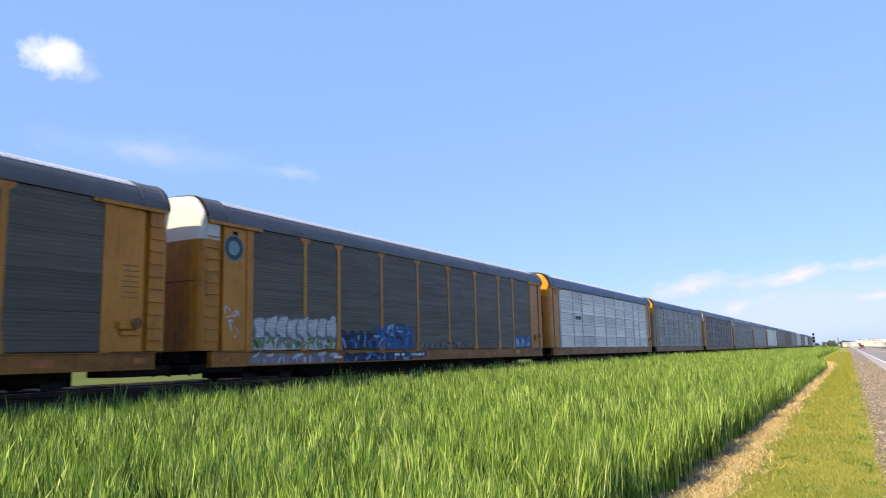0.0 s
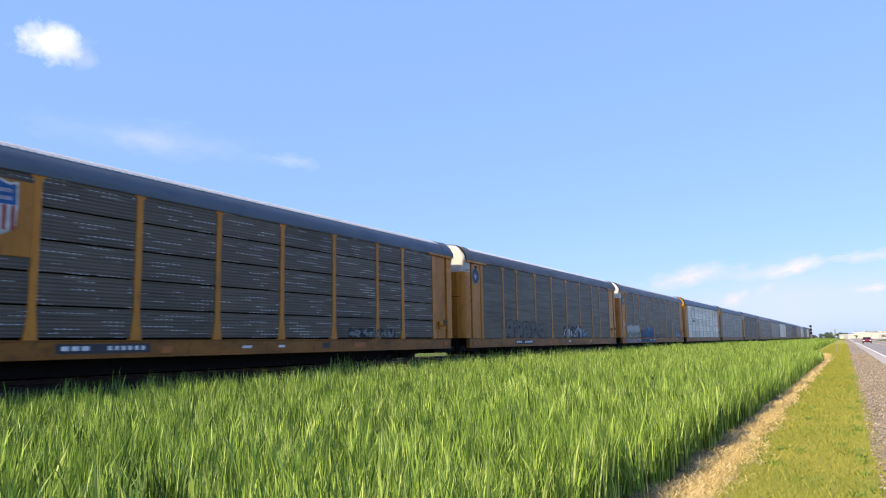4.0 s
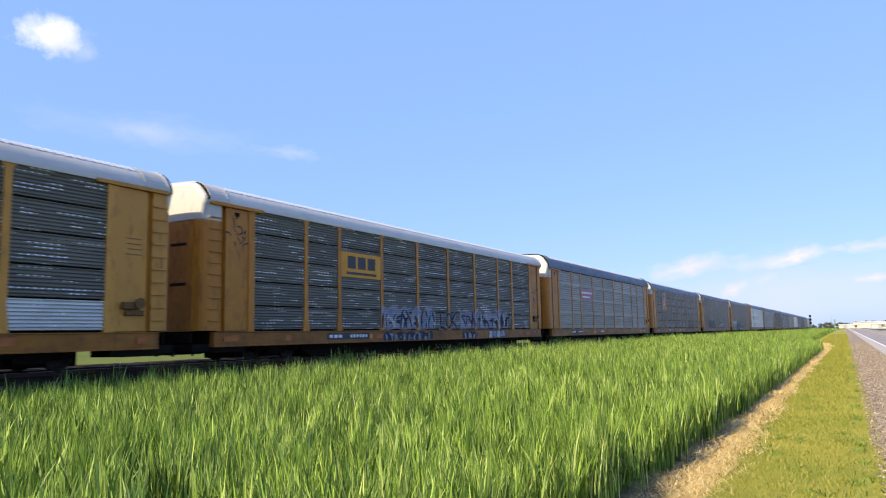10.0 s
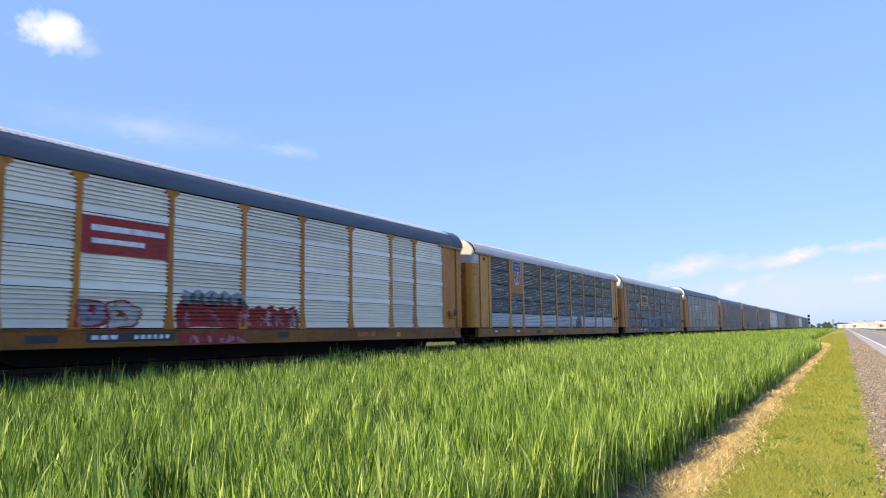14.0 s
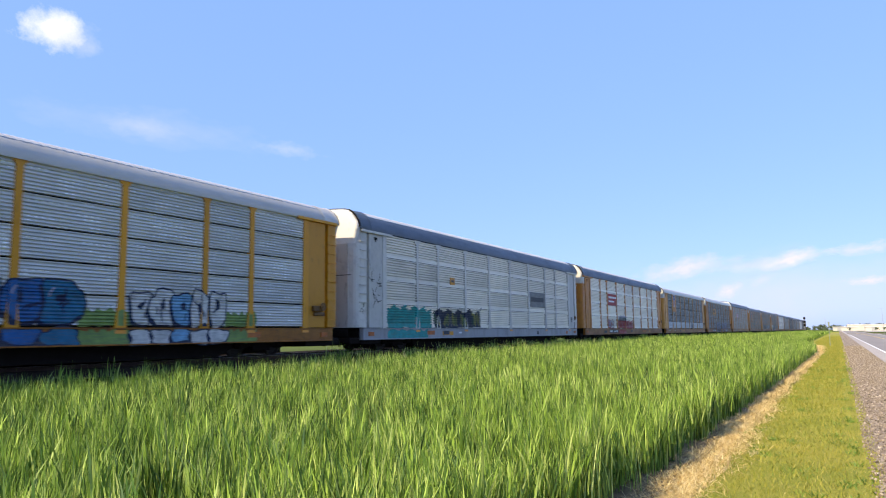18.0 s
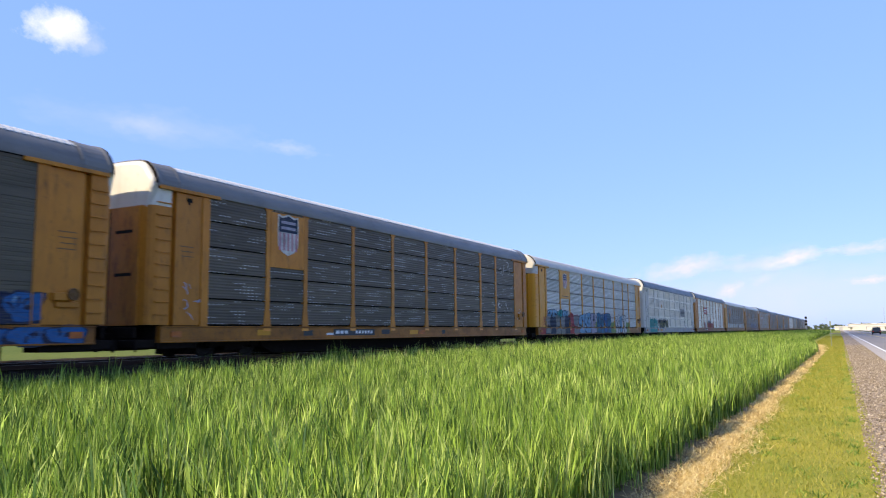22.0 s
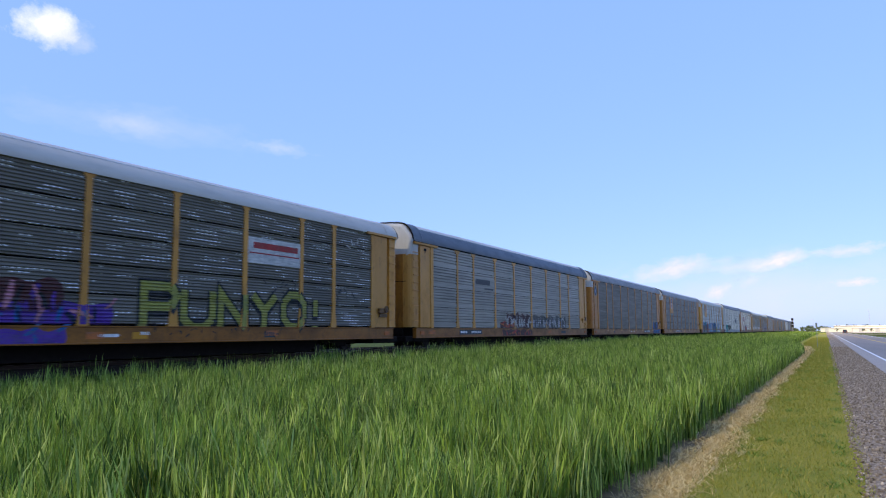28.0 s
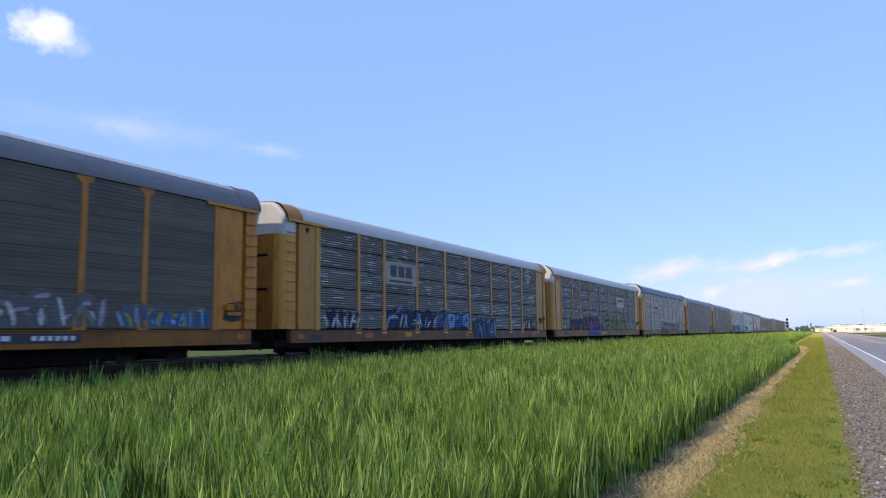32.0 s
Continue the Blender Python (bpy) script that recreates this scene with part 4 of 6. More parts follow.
            piece("graffiti_mark", flat_shape(st, lift + 0.0019, COLOURS[glint], on), rim)


def spray(car, word, y0, z0, width, height, fill, edge, seed=1, deep=False, thick=0.075):
    """A sprayed word that can be read: outline strokes and the fill, each a coat of paint."""
    x = PANEL_X + 0.003 if not deep else 1.603
    lines = []
    for pts in word_strokes(word, y0, z0 + 0.12, width, height * 0.8, seed):
        lines += [pts[i:i + 3] for i in range(0, len(pts) - 1, 2)]
    for i, pts in enumerate(lines):
        rim = piece("graffiti", stroke_mesh(pts, thick * 1.6, COLOURS[edge], x + 0.002 + 0.0002 * i, None if deep else car), car, label=edge + " outline of a spray-painted letter")
        piece("graffiti_shadow", stroke_mesh([(a - 0.03, max(c - 0.13, 1.0)) for a, c in pts], thick * 1.25, COLOURS[edge], x + 0.0065 + 0.0001 * i, None if deep else car), rim)
        piece("graffiti_fill", stroke_mesh(pts, thick, COLOURS[fill], x + 0.010 + 0.0002 * i, None if deep else car), rim, label=fill + " spray-painted letter")


def sill_patches(car, seed, n=7):
    """Repaired and repainted places along the near sill."""
    rnd = random.Random(seed)
    for i in range(n):
        y, w = rnd.uniform(-12.6, 12.2), rnd.uniform(0.25, 0.8)
        k = rnd.choice(("rust", "rust", "dark", "tan", "white"))
        me = kept(("patch", k, round(w, 1)), lambda: boxes("repair_patch", {"rust": COLOURS["orange"], "dark": BAR_DARK, "tan": YELLOW_B, "white": BAR_WHITE}[k], (1.6, 1.6025, -round(w, 1) / 2, round(w, 1) / 2, -0.09 if k != "white" else -0.04, 0.09 if k != "white" else 0.04), bevel=0.001))
        piece("repair_patch", me, car, (0, y, 0.7 + rnd.uniform(-0.04, 0.04)), label={"rust": "rust-red primer patch", "dark": "black stencil patch", "tan": "fresh yellow patch", "white": "white data plate"}[k])


def marks(car, y, dark=True):
    """The car's number and reporting marks on its sill, as plain bars."""
    pl = piece("number_plate", boxes("number_plate", BAR_DARK, (1.6, 1.606, y - 0.5, y + 2.2, 0.6, 0.84)), car, label="black stencil patch with pale bars")
    for i in range(3):
        piece("lettering_bar", boxes("lettering_bar", BAR_WHITE, (1.606, 1.609, y - 0.36 + 0.27 * i, y - 0.16 + 0.27 * i, 0.67, 0.78)), pl)
    for i in range(6):
        piece("lettering_bar", boxes("lettering_bar", BAR_WHITE if dark else BAR_DARK, (1.606, 1.609, y + 0.9 + 0.2 * i, y + 1.02 + 0.2 * i, 0.67, 0.78)), pl)


def stencils(car, y, z, n=4, w=0.5):
    for i in range(n):
        piece("lettering_bar", kept(("st", w, i % 3), lambda: boxes("lettering_bar", BAR_FAINT, (0, 0.004, -w / 2 * (1 - 0.15 * (i % 3)), w / 2, -0.013, 0.013))), car, (1.572, y, z - 0.14 * i))


def teal_badge(car, y, z, cross=False):
    """A round badge: pale disc and rim, dark green ring between them."""
    pale, dark = (plain("badge_pale", (0.16, 0.24, 0.23), 0.5), plain("badge_green", (0.012, 0.038, 0.034), 0.5)) if not cross else (plain("badge_dark", (0.012, 0.035, 0.09), 0.5), plain("badge_ring_dark", (0.010, 0.018, 0.032), 0.5))
    piece("badge_disc", mesh("badge_disc", [(1.573, 0.26 * math.cos(2 * math.pi * i / 24), 0.26 * math.sin(2 * math.pi * i / 24)) for i in range(24)], [tuple(range(24))], pale), car, (0, y, z), "disc of a round badge")
    piece("badge_ring", ring_mesh(0.23, 0.38, dark, 1.577), car, (0, y, z), "dark ring of a round badge")
    piece("badge_rim", ring_mesh(0.37, 0.42, plain("badge_rim", (0.10, 0.17, 0.15), 0.5), 1.580), car, (0, y, z), "pale rim of a round badge")
    if cross:
        for w, h in ((0.17, 0.04), (0.04, 0.17)):
            piece("badge_bar", boxes("badge_bar", COLOURS["lilac"], (1.5785 + w * 0.01, 1.582 + w * 0.01, -w, w, -h, h)), car, (0, y, z), "white bar of a cross")


def scribble(car, y, z, w, h, n, colour, seed, x=1.574):
    """Loose tags of a marker or scraped sheet, one stroke a piece."""
    rnd = random.Random(seed)
    for i in range(n):
        pts = stroke_shape(rnd, y + rnd.uniform(-0.5, 0.3) * w, z + rnd.uniform(-0.5, 0.4) * h, rnd.uniform(0.25, 0.6) * min(w, 2 * h), rnd.uniform(-0.6, 2.2), rnd.uniform(-3.5, 3.5), rnd.uniform(0.012, 0.03))
        piece("graffiti", flat_shape(pts, x + 0.0004 * i, COLOURS[colour]), car, label=colour + " scribbled stroke")


REFLECT = plain("orange_reflector", (0.75, 0.28, 0.02), 0.35)
cars = []      # (order behind the first, thing, wheelsets)
def add(order, label, panel, roof, **kw):
    car, sets = auto_rack(panel, roof, **kw)
    tagged(car, label, "freight car", "auto-rack cars of the train")
    cars.append((order, car, sets))
    if order >= 0:
        sill_patches(car, 100 + order)
    if order in (7, 8, 9, 10, 13):
        for y in POSTS[1::1 if order != 7 else 2]:
            piece("reflector", kept("reflector", lambda: boxes("reflector", REFLECT, (1.6, 1.607, -0.17, 0.17, -0.045, 0.045))), car, (0, y, 0.82), label="orange reflective strip on the sill")
    return car


def bay(i):
    return (POSTS[i] + POSTS[i + 1]) / 2


PLATE_R, PLATE_F = -12.45, 12.45
LOW, MIDZ = 0.97, 2.05
# three solid blocks over an underline, as shares of the board
LOGO_BARS = [(0, -0.34, 0.76, 0.1), (-0.25, 0.1, 0.2, 0.5), (0.0, 0.1, 0.2, 0.5), (0.25, 0.1, 0.2, 0.5)]


def patch(car, y0, y1, z0, z1, colour, seed, deep=False):
    piece("graffiti", blob_mesh(y0, z0, y1 - y0, z1 - z0, COLOURS[colour], 1.6015 if deep else PANEL_X + 0.0005, seed, None if deep else car), car, label=colour + " sprayed backing patch")


def panel_board(car, i, z, h, mat, bars, bar_mat, label, w=None):
    bar_board(car, bay(i), z, w or BAYS[i] - 0.2, h, mat, bars, bar_mat, x=1.599, label=label)


c = add(0, "dark gray auto-rack car with white and blue graffiti", "dark", "dark", style="faint")
teal_badge(c, PLATE_R, 4.1)
daub(c, -11.5, -7.3, 1.35, 2.05, "white", "gray", 8, 3, "bubble", None, False, False)
daub(c, -11.6, -7.4, LOW, 1.5, ("lime", "white", "green", "lime", "gray"), "white", 9, 4, "shard", None)
daub(c, -11.7, -7.5, 0.5, 0.9, ("white", "pink", "gray", "white"), "gray", 6, 5, "shard", None, True, False)
daub(c, -7.0, -4.5, LOW, 1.75, ("blue", "sky", "navy", "blue"), "navy", 4, 6, "shard", None)
daub(c, -4.7, -1.9, LOW, 2.05, ("blue", "sky", "ocean", "blue", "navy"), "blue", 5, 7, "shard", None)
daub(c, -3.9, -2.6, 1.45, 2.0, ("sky", "blue"), "navy", 2, 16)
daub(c, -6.8, -2.0, 0.5, 0.9, ("blue", "navy", "sky"), "navy", 5, 8, "shard", None, True, False)
daub(c, -1.4, 2.8, LOW, 1.35, ("ash", "gray", "maroon"), "ash", 6, 9, "shard", None)
daub(c, 9.1, 11.6, LOW, 1.75, ("sky", "blue", "white"), "blue", 5, 10, "shard", None)
scribble(c, -12.4, 1.75, 0.8, 1.0, 10, "white", 17)
stencils(c, PLATE_F, 3.4, 6)
marks(c, -3)
c = add(1, "dark gray auto-rack car with black-rimmed graffiti", "dark", "dark", style="faint")
teal_badge(c, PLATE_R, 4.1, True)
daub(c, -8.9, -2.6, LOW, 1.9, "ash", "black", 5, 11, "bubble", None)
daub(c, 0.7, 4.4, LOW, 1.85, ("white", "white", "sky", "white"), "black", 7, 12, "shard", None)
daub(c, 4.2, 5.4, LOW, 1.5, "sky", "navy", 2, 13, "shard", None)
stencils(c, PLATE_F, 3.2, 7)
marks(c, -7.0)
c = add(2, "brown-gray auto-rack car with a striped shield badge", "brown", "blue", rows=5, style="flat")
shield_board(c, bay(1), 3.7, 1.72, 1.75, YELLOW)
stencils(c, PLATE_R, 3.5, 3)
marks(c, -6)
daub(c, 5.2, 8.4, LOW, 1.4, "gray", "black", 5, 14, "shard", None)
c = add(3, "blue-gray auto-rack car with a faded red sign board", "blue", "blue")
panel_board(c, 2, 3.37, 0.75, COLOURS["pink"], [(-0.02, 0.2, 0.9, 0.16), (-0.1, -0.2, 0.7, 0.14)], BAR_WHITE, "faded red sign board with pale lettering bars")
stencils(c, PLATE_R, 3.6, 3)
marks(c, -9)
c = add(4, "slate auto-rack car with a light roof and black graffiti", "slate", "light", rows=5, style="fine")
panel_board(c, 2, 3.43, 0.95, YELLOW_B, LOGO_BARS, BAR_DARK, "yellow sign board with black lettering shapes")
daub(c, -4.3, 0.1, LOW, 2.1, ("black", "white", "black", "navy", "sky"), "lilac", 8, 21, "shard", None)
daub(c, -4.2, -0.2, 0.48, 0.92, ("black", "lilac", "gray"), "navy", 7, 24, "shard", None, True, False)
spray(c, "LOK", 0.5, 0.95, 1.7, 0.8, "black", "lilac", 22, thick=0.06)
daub(c, 2.6, 8.3, LOW, 2.05, ("black", "white", "black", "navy", "black"), "lilac", 10, 23, "shard", None)
daub(c, 2.8, 4.2, 0.48, 0.92, ("navy", "lilac"), "black", 2, 26, "shard", None, True, False)
daub(c, 5.8, 7.8, 0.48, 0.86, ("white", "lilac"), "navy", 4, 29, "bubble", None, True, False)
marks(c, -7.4)
scribble(c, 12.4, 2.75, 0.8, 1.3, 16, "black", 81)
scribble(c, -12.3, 3.9, 0.9, 0.7, 12, "black", 82)
scribble(c, 10.6, 4.1, 1.6, 0.5, 5, "white", 83, PANEL_X + 0.003)
c = add(5, "slate auto-rack car with pale lower panels and shield badge", "slate", "light", rows=5, style="fine", paint=TAN, row_mats={0: PALE_DULL})
shield_board(c, bay(1), 3.85, 1.72, 1.95, YELLOW)
daub(c, 2.6, 3.6, LOW, 1.6, "gray", "black", 1, 25)
stencils(c, PLATE_F, 3.4, 4)
c = add(6, "bright silver auto-rack car with red graffiti and blue-gray roof", "silver", "blue", style="deep")
panel_board(c, 2, 3.3, 0.95, COLOURS["red"], [(0.02, 0.2, 0.85, 0.16), (-0.1, -0.15, 0.6, 0.14)], BAR_WHITE, "red sign board with white lettering bars")
daub(c, -7.1, -5.3, LOW, 1.7, ("lilac", "white"), "red", 2, 30)
daub(c, -4.0, -1.4, LOW, 1.85, ("red", "red", "pink", "red"), "red", 4, 31, "shard", None)
daub(c, -3.9, -1.5, 0.5, 0.9, ("red", "pink"), "red", 3, 34, "shard", None, True, False)
daub(c, -3.8, -1.4, 1.6, 2.1, ("gray", "green"), "lilac", 3, 33, "shard", None)
daub(c, -1.3, 1.2, LOW, 1.75, ("white", "pink", "red"), "red", 4, 32, "shard", None)
marks(c, -6.3)
c = add(7, "white and silver auto-rack car with teal graffiti", "pale", "blue", style="deep", paint=SILVER_PAINT, sill=painted("gray_sill", (0.3, 0.29, 0.28), (0.16, 0.15, 0.14), 0.6))
patch(c, -11.5, -7.8, LOW, 1.95, "teal", 35)
patch(c, -11.5, -8.2, 0.48, 0.92, "teal", 36, True)
daub(c, -7.5, -2.6, LOW, 1.95, ("green", "yellow", "gray", "yellow"), "navy", 5, 37, "shard", None)
panel_board(c, 6, 2.7, 0.9, COLOURS["gray"], [(0, 0, 0.8, 0.3)], BAR_DARK, "gray patch with dark lettering bars")
panel_board(c, 2, 3.2, 0.35, YELLOW_B, [(0, 0, 0.6, 0.3)], BAR_DARK, "small orange sticker", w=0.5)
scribble(c, -12.3, 2.3, 0.8, 1.4, 16, "black", 84)
scribble(c, -13.3, 1.6, 0.4, 0.5, 5, "black", 85, 1.575)
c = add(8, "silver-gray auto-rack car with bright yellow posts and colourful graffiti", "silver", "light", rows=5, style="fine", paint=YELLOW_B, row_mats={i: PALE_DULL for i in range(5)})
shield_board(c, bay(1), 3.85, 1.85, 1.95, YELLOW_B, x=1.61, share=0.42, faded=True)
bar_board(c, bay(1), 3.05, 1.3, 0.1, YELLOW_B, [(0, 0, 0.95, 0.6)], BAR_FAINT, x=1.616, label="faded line of lettering")
for ya, yb, sd in ((-1.1, -0.5, 40), (3.1, 4.7, 49), (8.0, 9.3, 50)):
    patch(c, ya, yb, LOW, 1.45, "lime", sd)
    patch(c, ya, yb, 0.48, 0.92, "lime", sd + 10, True)
daub(c, -11.9, -7.2, 0.52, 1.75, ("gray", "navy", "gray"), "navy", 5, 40, "bubble", None, True, False)
daub(c, -11.6, -7.6, 1.55, 2.1, ("sky", "sky", "teal"), "navy", 4, 41, "bubble", "white")
patch(c, -12.9, -11.9, 0.48, 0.92, "red", 48, True)
daub(c, -7.4, -5.2, 0.55, 1.95, ("red", "gray"), "red", 2, 42, "bubble", None, True, False)
daub(c, -5.0, -1.0, 0.52, 2.0, ("sky", "sky", "lilac"), "navy", 3, 43, "bubble", "white", True)
daub(c, -0.7, 3.1, 0.52, 2.1, ("ocean", "ocean", "blue"), "navy", 4, 44, "bubble", "lilac", True)
daub(c, 4.6, 8.0, 0.52, 2.0, ("white", "white", "sky"), "navy", 5, 45, "bubble", None, True)
scribble(c, 10.9, 4.15, 1.3, 0.5, 5, "white", 86, PANEL_X + 0.003)
scribble(c, -12.3, 1.25, 0.9, 0.5, 8, "red", 87)
c = add(9, "brown-gray auto-rack car with shield badge and streaked panels", "brown", "mid", rows=5, style="flat")
shield_board(c, bay(1), 3.8, 1.72, 1.85, YELLOW, faded=True)
stencils(c, PLATE_R, 3.2, 3)
marks(c, -5)
scribble(c, 10.4, 4.1, 1.8, 0.5, 6, "white", 88, PANEL_X + 0.003)
scribble(c, 9.9, 2.1, 2.4, 0.25, 12, "white", 89, PANEL_X + 0.003)
scribble(c, 12.3, 1.6, 0.8, 0.6, 10, "white", 90)
scribble(c, -12.2, 1.7, 0.7, 0.8, 8, "lilac", 91)
c = add(10, "dark gray auto-rack car with blue graffiti at its end", "dark", "mid", style="faint")
teal_badge(c, PLATE_R, 4.0, True)
daub(c, 9.4, 11.9, LOW, 1.7, ("blue", "navy", "blue"), "navy", 3, 51, "bubble", "sky")
daub(c, 9.4, 13.0, 0.47, 0.92, "blue", "navy", 4, 52, "bubble", None, True)
stencils(c, PLATE_F, 3.2, 4)
marks(c, 5.4)
c = add(11, "pale blue-gray auto-rack car with orange and white graffiti", "blue", "blue", paint=TAN)
panel_board(c, 2, 3.3, 0.7, PANELS["blue"], [(-0.1, 0.15, 0.7, 0.4), (0.2, -0.35, 0.45, 0.12)], BAR_DARK, "dark lettering bars on the side screens")
daub(c, -3.6, -1.4, LOW, 1.35, ("orange", "red"), "maroon", 3, 55, "shard", None)
daub(c, -2.6, 1.2, LOW, 1.95, ("white", "white", "maroon", "white"), "maroon", 6, 58, "shard", None)
daub(c, -3.4, 1.4, 0.48, 0.92, ("orange", "maroon", "red"), "maroon", 4, 57, "shard", None, True, False)
daub(c, 1.6, 8.2, LOW, 1.9, ("white", "lilac", "white", "black"), "ash", 11, 56, "shard", None)
marks(c, -8.4)
c = add(12, "slate auto-rack car with purple and yellow graffiti", "slate", "light", rows=5, style="fine", paint=TAN)
panel_board(c, 6, 3.42, 0.85, COLOURS["white"], [(0.02, 0.2, 0.85, 0.24), (0, -0.1, 0.95, 0.05)], COLOURS["red"], "white sign board with red lettering bars")
spray(c, "PUNYO!", 0.2, 0.80, 8.6, 1.3, "yellow", "black", 61, False, 0.13)
scribble(c, 4.4, 0.74, 7.5, 0.25, 16, "black", 60, 1.602)
daub(c, -4.9, -1.9, 0.48, 0.92, ("purple", "blue"), "purple", 3, 62, "shard", None, True)
daub(c, -5.6, -0.6, LOW, 1.6, ("purple", "blue", "navy", "pink"), "purple", 5, 68, "shard", None)
daub(c, -6.4, -2.0, 1.25, 2.15, ("maroon", "pink", "black", "purple"), "maroon", 5, 63, "shard", None)
daub(c, -9.8, -6.0, LOW, 1.9, ("green", "purple", "black"), "black", 4, 64, "shard", None)
scribble(c, 10.5, 4.1, 1.8, 0.4, 5, "white", 92, PANEL_X + 0.003)
scribble(c, 9.9, 2.1, 2.2, 0.4, 12, "black", 93, PANEL_X + 0.003)
scribble(c, 6.2, 2.25, 2.2, 0.4, 10, "black", 94, PANEL_X + 0.003)
c = add(13, "slate auto-rack car with pale sign board and blue graffiti", "slate", "light", rows=5, style="fine", paint=TAN, sill=painted("rusty_dark_sill", (0.20, 0.08, 0.02), (0.07, 0.035, 0.018), 0.6, wear=0.9, rust_amount=0.9, grime=0.9), hood=YELLOW)
panel_board(c, 2, 3.38, 1.0, PANELS["blue"], LOGO_BARS, BAR_DARK, "pale sign board with dark lettering shapes")
daub(c, -11.2, -8.9, LOW, 1.8, ("white", "gray"), "navy", 4, 65, "shard", None)
daub(c, -6.9, -2.4, LOW, 2.0, ("sky", "white", "blue"), "navy", 5, 66, "shard")
daub(c, -2.0, 1.4, LOW, 1.8, ("blue", "sky"), "navy", 4, 68)
daub(c, 1.8, 4.8, 0.5, 1.8, ("sky", "blue", "ocean"), "navy", 4, 67, "shard", "white", True)
daub(c, 9.2, 11.4, LOW, 1.75, ("white", "gray"), "maroon", 3, 69, "shard", None)
stencils(c, PLATE_F, 3.0, 4)
scribble(c, 10.2, 4.15, 1.4, 0.6, 14, "white", 95, PANEL_X + 0.003)
scribble(c, 12.3, 1.9, 0.7, 0.5, 8, "black", 96)
c = add(14, "dark gray auto-rack car with white and blue graffiti", "dark", "mid", style="faint")
daub(c, 3.0, 7.9, LOW, 2.0, ("white", "gray", "ash", "lilac"), "ash", 8, 71, "shard", None)
daub(c, 8.4, 11.6, LOW, 1.75, ("sky", "blue", "yellow", "blue"), "ash", 7, 72, "shard", None)
daub(c, 12.2, 12.8, 1.3, 1.75, "black", "black", 1, 73)
marks(c, 5.0)
add(15, "dark gray auto-rack car with yellow posts", "dark", "mid", style="faint")
far = [(-1, "pale", "blue"), (-2, "blue", "blue"), (-3, "brown", "dark"), (-4, "slate", "mid"), (-5, "blue", "dark"), (-6, "silver", "blue")]
kinds = ["slate", "brown", "blue", "pale", "slate", "silver", "brown", "blue", "pale", "slate", "brown", "pale", "blue", "slate"]
for i, k in enumerate(kinds):
    far.append((-7 - i, k, ("dark", "blue", "mid", "light")[i % 4]))
LABELS = {"pale": "pale silver", "blue": "blue-gray", "brown": "brown-gray", "slate": "slate gray", "silver": "bright silver"}
for o, k, r in far:
    c = add(o, LABELS[k] + " auto-rack car with yellow ends", k, r, near=o > -3, posts=PANELS[k] if o < -1 else SILVER_PAINT, paint=YELLOW if o == -1 else OCHRE if o % 3 else YELLOW, top=YELLOW_B if o in (-1, -2) else WHITE, rows=5 if o == -1 else 4, row_mats={1: PANELS["silver"], 3: PANELS["silver"]} if o == -1 else None)
    if o == -1:
        bar_board(c, bay(1), 3.0, 1.6, 0.5, PANELS["pale"], [(0, 0, 0.8, 0.5)], BAR_DARK, x=1.596)


# ---- grass, verge and shoulder ----
GRASS = leaf("tall_grass", [(0.0, (0.035, 0.075, 0.011)), (0.25, (0.15, 0.245, 0.028)), (0.6, (0.36, 0.505, 0.072)), (1.0, (0.61, 0.675, 0.21))], 0.62, 0.24, (0.185, 0.30, 0.03), (0.035, 0.08, 0.012))
SEED = leaf("seed_heads", [(0.0, (0.4, 0.45, 0.12)), (1.0, (0.62, 0.6, 0.25))], 0.7, 0.5)
TURF = leaf("mown_turf", [(0.0, (0.17, 0.20, 0.022)), (0.5, (0.29, 0.28, 0.032)), (0.8, (0.38, 0.33, 0.055)), (1.0, (0.46, 0.39, 0.11))], 0.7, 0.2, (0.32, 0.285, 0.04))
STRAW = leaf("dry_straw", [(0.0, (0.44, 0.29, 0.10)), (0.5, (0.66, 0.475, 0.185)), (1.0, (0.82, 0.66, 0.33))], 0.8, 0.08)
WEED = leaf("broad_weed", [(0.0, (0.13, 0.21, 0.025)), (1.0, (0.24, 0.31, 0.05))], 0.5, 0.3)
rng = np.random.default_rng(7)


